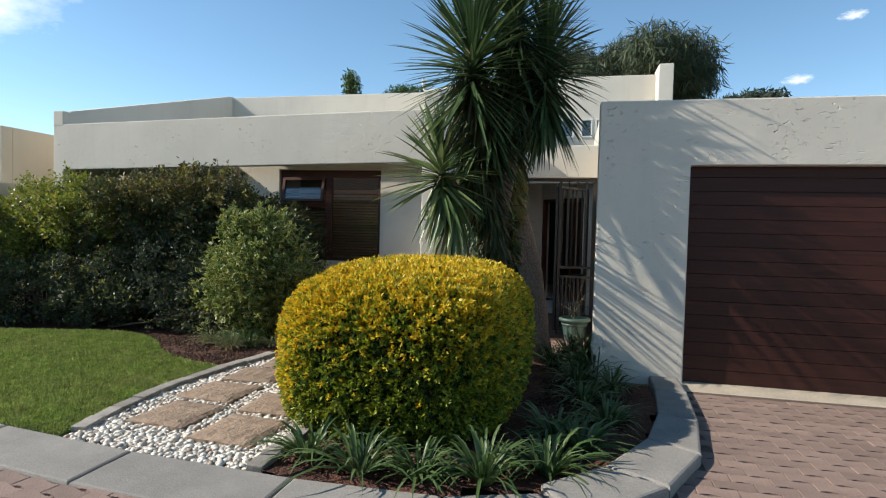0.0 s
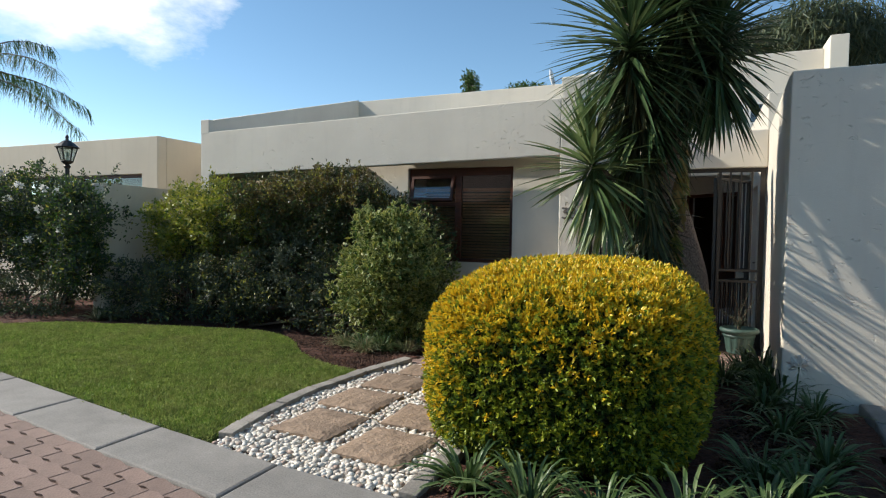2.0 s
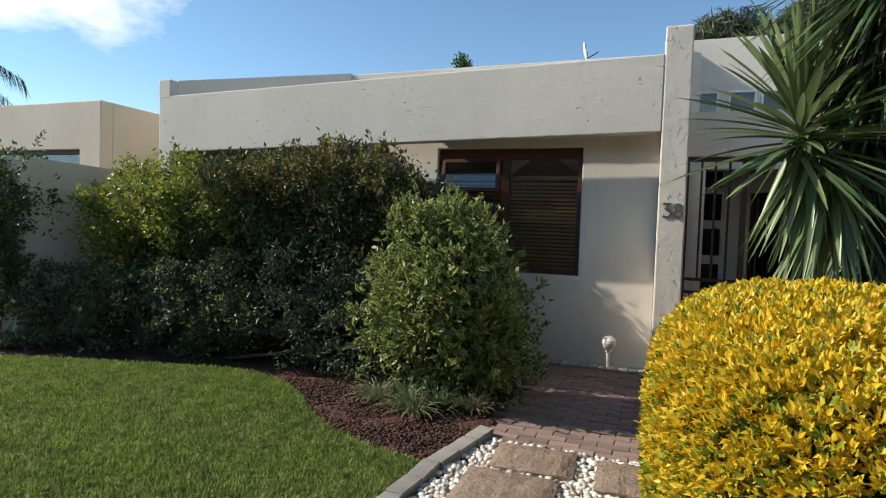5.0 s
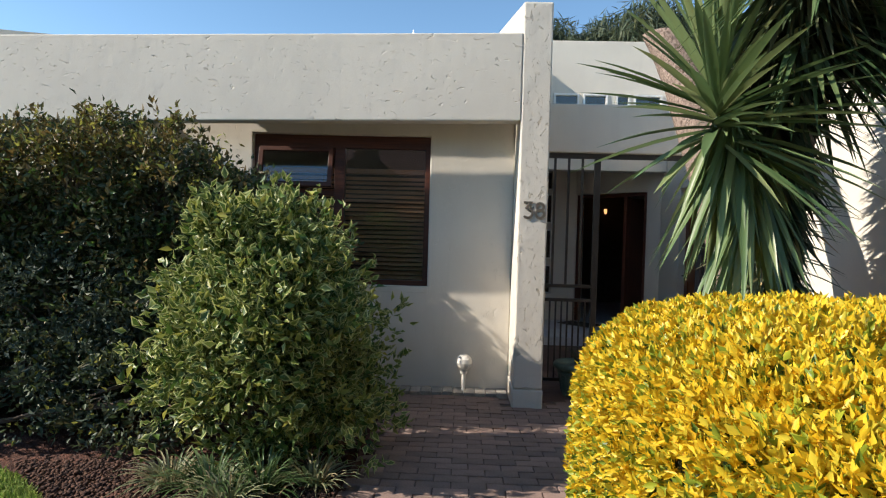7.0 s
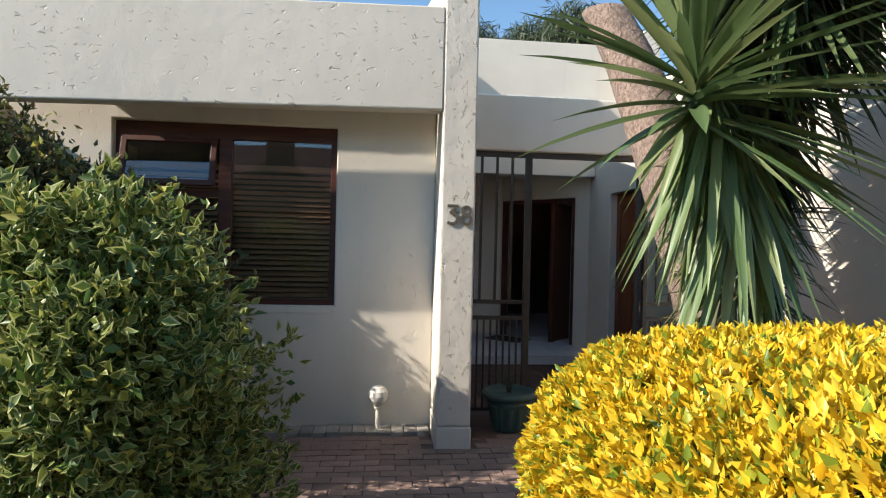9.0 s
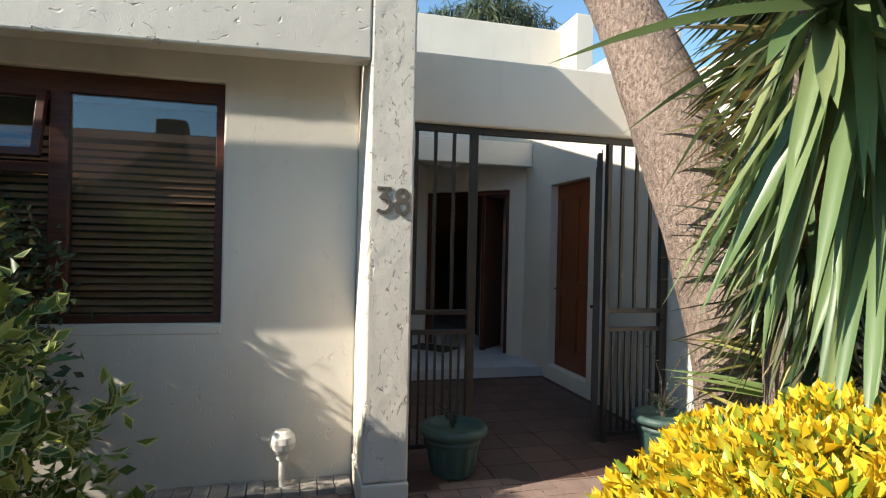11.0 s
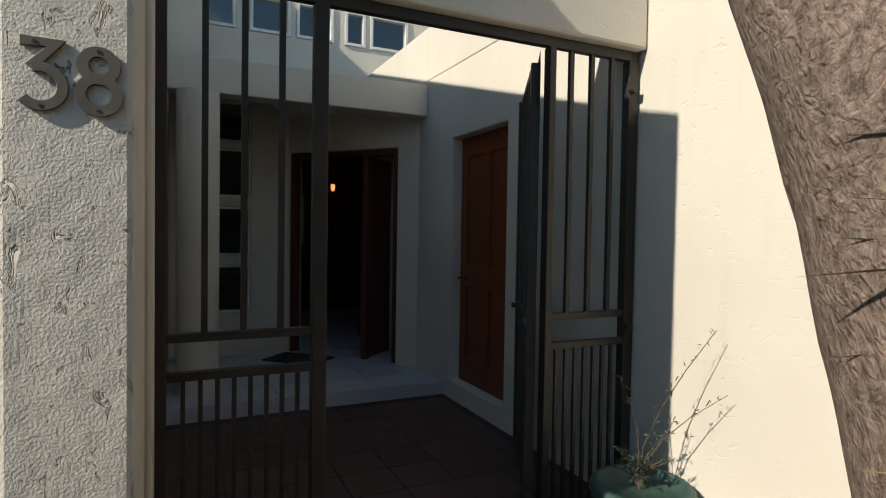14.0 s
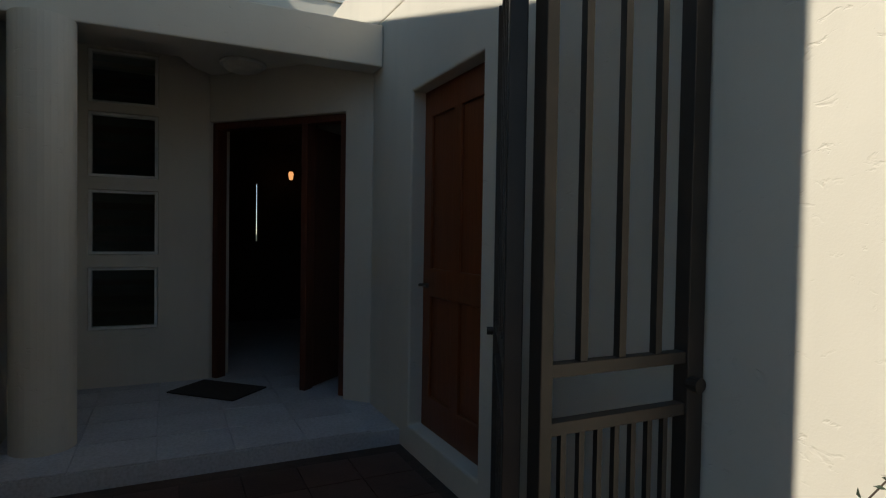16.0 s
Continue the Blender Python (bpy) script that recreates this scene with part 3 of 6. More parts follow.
part("pane", box(x0 + 0.09, -1.76, 0.552, 0.557, 1.92, 2.245, 0, hinge), m_glass, sash_ob)
part("window_sill", box(x0 - 0.005, x1 + 0.005, 0.509, 0.56, z0 - 0.06, z0 - 0.002, 0.004), m_plaster_smooth, win)
blind = thing("wooden_blind", "brown wooden slat blind hanging behind the window", "blind")
slat_mesh = {}
for key, (a, b) in {"l": (x0 + 0.04, -1.70), "r": (-1.64, x1 - 0.03)}.items():
    bm = box(a, b, -0.024, 0.024, -0.0016, 0.0016)
    slat_mesh[key] = from_bm("slat", bm, m_blind)
for i in range(23):
    zz = z0 + 0.07 + i * 0.0435
    for key in "lr":
        o = part("slat", slat_mesh[key], m_blind, blind)
        o.location = (0, 0.665, zz)
        o.rotation_euler = (radians(40 + 6 * math.sin(i * 2.1)), 0, 0)
part("head_rail", box(x0 + 0.03, x1 - 0.03, 0.645, 0.695, z0 + 0.07 + 23 * 0.0435, z0 + 0.12 + 23 * 0.0435, 0.003), m_blind, blind)
room = thing("window_room", "dim room behind the front window", "room", kind="structure")
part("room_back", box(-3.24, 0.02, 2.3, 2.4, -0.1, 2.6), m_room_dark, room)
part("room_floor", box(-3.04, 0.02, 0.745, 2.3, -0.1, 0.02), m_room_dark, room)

# ---- house number ----
num = thing("house_number", "weathered bronze house number 38 on pillar", "sign", (0.0, -0.001, 1.70))


def flat_stroke(line, width, depth):
    """A flat bar along a line in the wall's plane."""
    pts = [Vector(p) for p in line]
    lo, hi = [], []
    for i, p in enumerate(pts):
        a = (p - pts[i - 1]).normalized() if i else (pts[1] - p).normalized()
        b = (pts[i + 1] - p).normalized() if i < len(pts) - 1 else a
        na, nb = Vector((-a.y, a.x)), Vector((-b.y, b.x))
        m = (na + nb).normalized()
        m *= min(1.9, 1 / max(0.3, m.dot(na))) * width / 2
        lo.append(p - m)
        hi.append(p + m)
    bm = bmesh.new()
    rows = [[bm.verts.new((q.x, y, q.y)) for q, y in ((l, 0.0), (l, -depth), (h, -depth), (h, 0.0))] for l, h in zip(lo, hi)]
    for a, b in zip(rows, rows[1:]):
        for k in range(4):
            bm.faces.new((a[k], a[(k + 1) % 4], b[(k + 1) % 4], b[k]))
    bm.faces.new(rows[0])
    bm.faces.new(rows[-1])
    bmesh.ops.recalc_face_normals(bm, faces=bm.faces)
    es = [e for e in bm.edges if len(e.link_faces) == 2 and e.calc_face_angle() > 0.9]
    bmesh.ops.bevel(bm, geom=es, offset=0.0012, segments=1, affect="EDGES")
    return bm


def ring(r, width, depth, z):
    bm = lathe([(r - width / 2, 0.0), (r - width / 2, depth), (r + width / 2, depth), (r + width / 2, 0.0)], 40)
    bmesh.ops.delete(bm, geom=[f for f in bm.faces if len(f.verts) > 4], context="FACES")
    bmesh.ops.transform(bm, matrix=Matrix.Translation((0, 0, z)) @ Matrix.Rotation(radians(90), 4, "X"), verts=bm.verts)
    return bm


def joined(first, second):
    """Two bmeshes in one."""
    tmp = bpy.data.meshes.new("tmp")
    second.to_mesh(tmp)
    second.free()
    first.from_mesh(tmp)
    bpy.data.meshes.remove(tmp)
    return first


bowl = [(-0.003 + 0.040 * math.cos(radians(a)), -0.026 + 0.040 * math.sin(radians(a))) for a in range(112, -152, -12)]
three = part("digit", joined(flat_stroke([(-0.037, 0.064), (0.026, 0.064), (-0.020, 0.010)], 0.021, 0.010), flat_stroke(bowl, 0.021, 0.0104)), m_number, num)
three.location = (0.082, 0, 0.004)
eight = part("digit", joined(ring(0.0345, 0.021, 0.0104, -0.029), ring(0.030, 0.021, 0.010, 0.033)), m_number, num)
eight.location = (0.184, 0, 0.0)
for sx, sz in ((0.070, 0.068), (0.080, -0.062), (0.184, 0.063), (0.184, -0.0635)):
    part("screw", tube([(sx, -0.0116, sz), (sx, -0.008, sz)], 0.004, 8), m_iron, num)

# ---- garden globe light ----
gl = thing("garden_light", "small cream globe light on post beside wall", "light", (-0.424, 0.40, 0.0))
part("globe", lathe([(0.02, 0.215), (0.05, 0.225), (0.07, 0.255), (0.077, 0.29), (0.07, 0.325), (0.045, 0.355), (0.012, 0.366)], 24), m_globe, gl)
part("post", tube([(0, 0, -0.02), (0, 0, 0.2)], 0.018, 14), m_globe, gl)
part("collar", lathe([(0.03, 0.185), (0.034, 0.195), (0.034, 0.215), (0.024, 0.222)], 18), m_globe, gl)
part("base", lathe([(0.045, -0.01), (0.045, 0.01), (0.02, 0.02)], 18), m_globe, gl)

# ---- gate ----
gate = thing("gate_screen", "dark brown steel fixed gate panel beside pillar", "gate", kind="structure")
GY = 0.80
GATE_BARS = (2.045, 2.168, 2.292)
part("top_rail", box(0.262, 2.44, GY - 0.02, GY + 0.02, 2.265, 2.312, 0.003), m_iron, gate)
for x, w in ((0.285, 0.022), (0.845, 0.028)):
    part("post", box(x - w, x + w, GY - 0.025, GY + 0.025, 0.0, 2.265, 0.003), m_iron, gate)
for x in (0.43, 0.565, 0.70):
    part("bar", box(x - 0.011, x + 0.011, GY - 0.011, GY + 0.011, 1.015, 2.265), m_iron, gate)
for zz in (1.0, 0.86):
    part("rail", box(0.307, 0.817, GY - 0.018, GY + 0.018, zz - 0.016, zz + 0.016, 0.002), m_iron, gate)
for i in range(8):
    x = 0.36 + i * 0.058
    part("bar", box(x - 0.008, x + 0.008, GY - 0.008, GY + 0.008, 0.08, 0.844), m_iron, gate)
part("rail", box(0.307, 0.817, GY - 0.018, GY + 0.018, 0.05, 0.08, 0.002), m_iron, gate)

side_gate = thing("gate_side_panel", "dark brown steel fixed gate panel beside garage wall", "gate", kind="structure")
for x, w in ((1.925, 0.018), (2.415, 0.030)):
    part("post", box(x - w, x + w, GY - 0.025, GY + 0.025, 0.0, 2.265, 0.003), m_iron, side_gate)
for x in GATE_BARS:
    part("bar", box(x - 0.011, x + 0.011, GY - 0.011, GY + 0.011, 1.015, 2.265), m_iron, side_gate)
for zz in (1.0, 0.86):
    part("rail", box(1.943, 2.385, GY - 0.018, GY + 0.018, zz - 0.016, zz + 0.016, 0.002), m_iron, side_gate)
for i in range(7):
    x = 1.99 + i * 0.056
    part("bar", box(x - 0.008, x + 0.008, GY - 0.008, GY + 0.008, 0.08, 0.844), m_iron, side_gate)
part("rail", box(1.943, 2.385, GY - 0.018, GY + 0.018, 0.05, 0.08, 0.002), m_iron, side_gate)
for zz in (0.93, 2.12):
    part("lock_knob", tube([(2.40, GY - 0.02, zz), (2.40, GY - 0.055, zz)], 0.020, 12), m_iron, side_gate)

leafg = thing("gate_leaf", "dark brown steel barred gate swung open inwards", "gate", (1.872, 0.84, 0.0))
leafg.rotation_euler = (0, 0, radians(-29.3))
LW = 0.94
part("stile", box(-0.022, 0.022, 0.0, 0.05, 0.04, 2.20, 0.003), m_iron, leafg)
part("stile", box(-0.025, 0.025, LW - 0.05, LW, 0.04, 2.22, 0.003), m_iron, leafg)
part("spike", prism([(-0.025, 0.0), (0.02, 0.0), (0.02, 0.035), (-0.025, 0.035)], 2.0, lambda x, y: 2.02 if x < 0 else 2.26), m_iron, leafg)
for i in range(5):
    y = 0.17 + i * 0.15
    part("bar", box(-0.011, 0.011, y - 0.011, y + 0.011, 0.99, 2.18), m_iron, leafg)
part("top_rail", box(-0.014, 0.014, 0.05, LW - 0.05, 2.18, 2.215, 0.002), m_iron, leafg)
for zz in (0.975, 0.84):
    part("rail", box(-0.018, 0.018, 0.05, LW - 0.05, zz - 0.016, zz + 0.016, 0.002), m_iron, leafg)
for i in range(11):
    y = 0.12 + i * 0.07
    part("bar", box(-0.008, 0.008, y - 0.008, y + 0.008, 0.10, 0.825), m_iron, leafg)
part("rail", box(-0.018, 0.018, 0.05, LW - 0.05, 0.07, 0.10, 0.002), m_iron, leafg)
part("latch", tube([(-0.05, LW - 0.02, 0.94), (0.02, LW - 0.02, 0.94)], 0.016, 10), m_iron, leafg)

# ---- courtyard and porch ----
court = thing("courtyard_floor", "dark red brown tiled courtyard floor", "floor", kind="structure")
part("bedding", box(0.26, 2.46, 0.2, 3.05, -0.08, -0.012), m_joint, court)
tile_me = from_bm("tile", box(-0.147, 0.147, -0.147, 0.147, -0.012, 0.0, 0.003), m_court)
for i in range(7):
    for j in range(10):
        x, y = 0.43 + i * 0.3, 0.37 + j * 0.3
        if y < 2.95 and x < 2.35:
            o = part("tile", tile_me, m_court, court)
            o.location = (x, y, 0.0)
porch = thing("porch_floor", "pale grey tiled raised porch floor", "floor", kind="structure")
part("porch_slab", prism([(0.262, 3.05), (2.455, 3.05), (2.455, 5.6), (3.5, 5.6), (3.5, 8.05), (-0.15, 8.05), (-0.15, 5.0), (0.262, 5.0)], -0.06, 0.088), m_white_tile, porch)
ptile = from_bm("tile", box(-0.197, 0.197, -0.197, 0.197, 0.0, 0.012, 0.003), m_white_tile)
for i in range(6):
    for j in range(5):
        x, y = 0.47 + i * 0.4, 3.25 + j * 0.4
        if x < 2.3:
            o = part("tile", ptile, m_white_tile, porch)
            o.location = (x, y, 0.088)
mat_ob = thing("door_mat", "dark woven door mat on porch tiles", "mat", (1.47, 4.36, 0.102))
bm = box(-0.30, 0.30, -0.20, 0.20, 0.0, 0.012, 0.004)
o = part("mat", bm, m_mat_fibre, mat_ob)
o.rotation_euler = (0, 0, radians(-44))
# front door: frame, sidelight post and the leaf swung inwards
fd = thing("front_door", "dark brown timber front door standing open", "door", kind="structure")


def door_box(a, b, c, d, e, f, bevel=0.004, extra=None):
    return box(a, b, c, d, e, f, bevel, turn45 if extra is None else turn45 @ extra)


part("door_frame", door_box(0.004, 0.06, 0.03, 0.13, 0.1, 2.16), m_dark_door, fd)
part("door_frame", door_box(LEN - 0.06, LEN - 0.004, 0.03, 0.13, 0.1, 2.16), m_dark_door, fd)
part("door_frame", door_box(0.004, LEN - 0.004, 0.03, 0.13, 2.16, 2.215), m_dark_door, fd)
part("mullion", door_box(0.885, 0.94, 0.03, 0.13, 0.1, 2.16), m_dark_door, fd, "reddish timber mullion")
swing = Matrix.Translation((0.915, 0.135, 0)) @ Matrix.Rotation(radians(90), 4, "Z")
part("door_leaf", door_box(0.0, 0.80, -0.022, 0.022, 0.11, 2.15, 0.004, swing), m_dark_door, fd)
# louvre panes
lou = thing("louvre_window", "stack of four glass louvre windows, half open", "window", kind="structure")
for a, b in LOUVRES:
    fr = part("louvre_frame", wall([0.572, 0.595, 1.025, 1.048], [a + 0.002, a + 0.022, b - 0.022, b - 0.002], [(0.595, 1.025, a + 0.022, b - 0.022)], 4.80, 4.86, bevel=0.003), m_white_frame, lou, "white painted louvre frame")
    k = 4
    for i in range(k):
        zz = a + (i + 0.5) * (b - a) / k
        o = part("blade", box(-0.215, 0.215, -0.05, 0.05, -0.003, 0.003), m_glass, fr)
        o.location = (0.81, 4.83, zz)
        o.rotation_euler = (radians(48), 0, 0)
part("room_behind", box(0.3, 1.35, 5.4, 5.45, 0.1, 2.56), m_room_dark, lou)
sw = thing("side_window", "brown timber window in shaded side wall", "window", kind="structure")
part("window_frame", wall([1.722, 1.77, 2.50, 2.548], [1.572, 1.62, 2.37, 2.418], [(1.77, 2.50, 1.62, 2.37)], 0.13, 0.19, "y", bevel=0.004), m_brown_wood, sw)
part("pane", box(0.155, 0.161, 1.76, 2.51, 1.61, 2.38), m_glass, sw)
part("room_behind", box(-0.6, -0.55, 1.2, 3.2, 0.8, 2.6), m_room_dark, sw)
cl = thing("ceiling_light", "round white flush ceiling light, unlit", "light", (1.63, 4.28, 2.60))
part("shade", lathe([(0.15, 0.0), (0.15, -0.02), (0.13, -0.05), (0.08, -0.07), (0.01, -0.075)], 28), m_globe, cl)
part("rim", lathe([(0.165, 0.0), (0.17, -0.012), (0.165, -0.022), (0.15, -0.022)], 28), m_white_frame, cl)
# hall lamp
hl = thing("hall_lamp", "small amber wall lamp glowing inside hall", "lamp", (2.62, 7.6, 2.10))
part("shade", lathe([(0.02, -0.06), (0.03, -0.03), (0.035, 0.02), (0.025, 0.05)], 16), glowing("amber_glow", (1.0, 0.45, 0.16), 0.9), hl)
part("bracket", tube([(0, 0, -0.06), (0.0, 0, -0.10), (0.0, 0.2, -0.12), (0.0, 0.4, -0.12)], 0.010, 8), m_number, hl)

# ---- neighbour's house and garden wall ----
nb = thing("neighbour_house", "cream plastered flat-roofed neighbouring house", "house", kind="structure")
part("front_wall", wall([-18, -11.5, -7.85, -7.44], [-0.1, 0.9, 2.40, 3.09], [(-11.5, -7.85, 0.9, 2.40)], 0.0, 0.2), m_plaster_neighbour, nb)
part("side_wall", box(-7.64, -7.44, 0.202, 7.0, -0.1, 3.09, 0.012), m_plaster_neighbour, nb)
part("roof", box(-18, -7.65, 0.21, 7.0, 2.7, 2.82), m_plaster_neighbour, nb)
part("back_block", box(-7.3, -6.9, 5.0, 5.4, 0.0, 3.9, 0.012), m_plaster_neighbour, nb)
nw = part("window", wall([-11.5, -11.44, -9.7, -9.63, -7.91, -7.85], [0.9, 0.96, 2.34, 2.40], [(-11.44, -9.7, 0.96, 2.34), (-9.63, -7.91, 0.96, 2.34)], 0.06, 0.12, bevel=0.003), m_brown_wood, nb, "brown timber window frame")
part("pane", box(-11.45, -7.9, 0.085, 0.091, 0.95, 2.35), m_glass, nw)
part("room_behind", box(-11.6, -7.7, 1.2, 1.3, 0.0, 2.7), m_room_dark, nb)
gw = thing("garden_wall", "plain shaded cream garden wall between houses", "wall", kind="structure")
part("wall", prism([(-6.80, -0.05), (-6.45, -1.75), (-6.65, -1.78), (-7.0, -0.05)], -0.1, 2.07), m_plaster_neighbour, gw)
tg = thing("timber_gate", "low slatted brown timber gate between shrubs", "gate", (-6.3, -0.55, 0.0))
for i in range(7):
    part("slat", box(0.0 + i * 0.085, 0.055 + i * 0.085, -0.012, 0.012, 0.0, 1.45, 0.003), m_brown_wood, tg)
for zz in (0.4, 1.2):
    part("rail", box(-0.01, 0.58, 0.013, 0.04, zz, zz + 0.07, 0.003), m_brown_wood, tg)

# ---- roof things ----
dish = thing("satellite_dish", "white satellite dish on the flat roof", "satellite dish", (-1.38, 5.2, 4.62))
bm = lathe([(0.22, 0.0), (0.20, -0.015), (0.13, -0.04), (0.015, -0.058), (0.01, -0.048), (0.125, -0.03), (0.20, -0.004)], 24)
bmesh.ops.transform(bm, matrix=Matrix.Translation((0, 0, 0.24)) @ Matrix.Rotation(radians(78), 4, "Y"), verts=bm.verts)
part("reflector", bm, m_dish, dish)
part("mast", tube([(0, 0, -0.06), (0, 0, 0.24)], 0.02, 8), m_number, dish)
part("arm", tube([(0.0, 0, 0.12), (0.22, 0, 0.24)], 0.010, 6), m_number, dish)

# ---- house across the street, seen mirrored in the window ----
op = thing("opposite_house", "brown brick house with gabled tiled roof and chimney", "house", kind="structure")
part("wall", box(-14, 4.5, -26, -17, -0.1, 2.9, 0.02), m_face_brick, op)
bm = bmesh.new()
a = [bm.verts.new(p) for p in ((-14.6, -16.4, 2.75), (5.1, -16.4, 2.75), (5.1, -26.6, 2.75), (-14.6, -26.6, 2.75))]
r0, r1 = bm.verts.new((-9.5, -21.5, 5.9)), bm.verts.new((0.4, -21.5, 5.9))
for f in ((a[0], a[1], r1, r0), (a[1], a[2], r1), (a[2], a[3], r0, r1), (a[3], a[0], r0)):
    bm.faces.new(f)
bm.faces.new(a[::-1])
part("roof", bm, m_roof_tile, op)
bm = bmesh.new()
g = [bm.verts.new(p) for p in ((-7.2, -16.0, 2.7), (-1.4, -16.0, 2.7), (-4.3, -16.0, 4.75), (-7.2, -20.5, 2.7), (-1.4, -20.5, 2.7), (-4.3, -20.5, 4.75))]
for f in ((g[0], g[1], g[2]), (g[3], g[5], g[4]), (g[0], g[2], g[5], g[3]), (g[1], g[4], g[5], g[2]), (g[0], g[3], g[4], g[1])):
    bm.faces.new(f)
part("gable", bm, m_face_brick, op)
part("chimney", box(-4.75, -3.85, -16.9, -16.1, 2.7, 5.45, 0.02), m_face_brick, op)

# ---- plants: helpers ----
rng = np.random.default_rng(7)


def fast_mesh(name, verts, faces, material, smooth=False):
    """A mesh from arrays: verts (n, 3), faces (m, k)."""
    me = bpy.data.meshes.new(name)
    m, k = faces.shape
    me.vertices.add(len(verts))
    me.vertices.foreach_set("co", np.asarray(verts, np.float32).ravel())
    me.loops.add(m * k)
    me.loops.foreach_set("vertex_index", np.asarray(faces, np.int32).ravel())
    me.polygons.add(m)
    me.polygons.foreach_set("loop_start", np.arange(0, m * k, k, dtype=np.int32))
    me.update(calc_edges=True)
    me.materials.append(material)
    if smooth:
        me.polygons.foreach_set("use_smooth", np.ones(m, bool))
    return me


def unit(v):
    return v / np.maximum(np.linalg.norm(v, axis=1, keepdims=True), 1e-9)


def leaves(name, at, way, length, width, material, fold=0.25, droop=0.15):
    """Small pointed leaves, each folded along its rib: at, way (n, 3); length, width (n)."""
    n = len(at)
    way = unit(way)
    side = unit(np.cross(way, rng.normal(size=(n, 3))))
    up = np.cross(side, way)
    L, W = length[:, None], width[:, None]
    mid = at + way * L * 0.45
    tip = at + way * L - up * L * droop
    a = mid + side * W / 2 + up * W * fold
    b = mid - side * W / 2 + up * W * fold
    c = at + way * L * 0.02
    v = np.stack([c, a, tip, b], 1).reshape(-1, 3)
    i = np.arange(n)[:, None] * 4
    f = np.concatenate([np.concatenate([i, i + 1, i + 2], 1), np.concatenate([i, i + 2, i + 3], 1)])
    return fast_mesh(name, v, f, material)


def blades(name, at, way, length, width, material, bend=0.5, steps=4):
    """Long strap leaves that arch over: at, way (n, 3)."""
    n = len(at)
    way = unit(way)
    side = unit(np.cross(way, np.array([[0.0, 0.0, 1.0]]) + 0.15 * rng.normal(size=(n, 3))))
    vs = []
    for k in range(steps + 1):
        t = k / steps
        p = at + way * (length * t)[:, None]
        p = p - np.array([[0, 0, 1.0]]) * (length * bend * t * t)[:, None]
        w = width * (0.55 + 0.9 * t) * (1 - t ** 2.2) if k < steps else width * 0.0
        lift = np.cross(side, way) * (w * 0.22)[:, None]
        vs += [p + side * (w / 2)[:, None] + lift, p, p - side * (w / 2)[:, None] + lift]
    v = np.stack(vs, 1).reshape(-1, 3)
    m = 3 * (steps + 1)
    base = np.arange(n)[:, None] * m
    fs = []
    for k in range(steps):
        for j in (0, 1):
            q = np.array([k * 3 + j, k * 3 + j + 1, k * 3 + j + 4, k * 3 + j + 3])
            fs.append(base + q[None, :])
    return fast_mesh(name, v, np.concatenate(fs), material, True)


def sphere_dirs(n):
    return unit(rng.normal(size=(n, 3)))


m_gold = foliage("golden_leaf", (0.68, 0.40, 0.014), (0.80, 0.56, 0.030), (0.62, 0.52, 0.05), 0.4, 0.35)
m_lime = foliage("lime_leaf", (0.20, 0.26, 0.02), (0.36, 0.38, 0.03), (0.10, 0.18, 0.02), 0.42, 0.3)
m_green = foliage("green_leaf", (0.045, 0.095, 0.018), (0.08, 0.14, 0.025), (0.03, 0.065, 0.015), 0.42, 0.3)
m_dark_leaf = foliage("dark_leaf", (0.036, 0.058, 0.027), (0.064, 0.090, 0.038), (0.092, 0.080, 0.036), 0.52, 0.25)
m_grey_leaf = foliage("grey_green_leaf", (0.050, 0.070, 0.050), (0.085, 0.11, 0.075), (0.03, 0.048, 0.034), 0.68, 0.25)
m_red_leaf = foliage("reddish_olive_leaf", (0.095, 0.075, 0.025), (0.16, 0.11, 0.035), (0.12, 0.12, 0.035), 0.45, 0.3)
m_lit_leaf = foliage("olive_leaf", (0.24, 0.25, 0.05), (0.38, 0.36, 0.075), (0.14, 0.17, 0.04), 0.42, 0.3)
m_varie = foliage("variegated_leaf", (0.065, 0.115, 0.022), (0.11, 0.16, 0.032), (0.18, 0.22, 0.045), 0.40, 0.3)
m_leaf_rim = foliage("leaf_margin", (0.38, 0.40, 0.14), (0.46, 0.46, 0.19), (0.26, 0.29, 0.08), 0.45, 0.3)
m_strap = foliage("strap_leaf", (0.045, 0.090, 0.026), (0.075, 0.125, 0.040), (0.15, 0.20, 0.085), 0.40, 0.25)
m_tuft = foliage("striped_grass_leaf", (0.10, 0.14, 0.06), (0.25, 0.26, 0.14), (0.30, 0.22, 0.12), 0.5, 0.25)
m_yucca = foliage("yucca_leaf", (0.038, 0.078, 0.032), (0.068, 0.115, 0.046), (0.14, 0.18, 0.072), 0.32, 0.25)
m_yucca_old = foliage("old_yucca_leaf", (0.030, 0.050, 0.026), (0.060, 0.080, 0.038), (0.13, 0.115, 0.055), 0.45, 0.22)
m_yucca_dry = foliage("dry_yucca_leaf", (0.30, 0.22, 0.11), (0.42, 0.34, 0.14), (0.20, 0.13, 0.07), 0.6, 0.15)
m_grass = foliage("grass_blade", (0.15, 0.265, 0.042), (0.25, 0.36, 0.068), (0.42, 0.46, 0.135), 0.55, 0.4, True)
m_pine = foliage("weeping_leaf", (0.045, 0.075, 0.045), (0.075, 0.105, 0.06), (0.11, 0.12, 0.05), 0.5, 0.25)
m_petal = foliage("white_petal", (0.75, 0.73, 0.68), (0.8, 0.79, 0.75), (0.7, 0.68, 0.6), 0.5, 0.3)

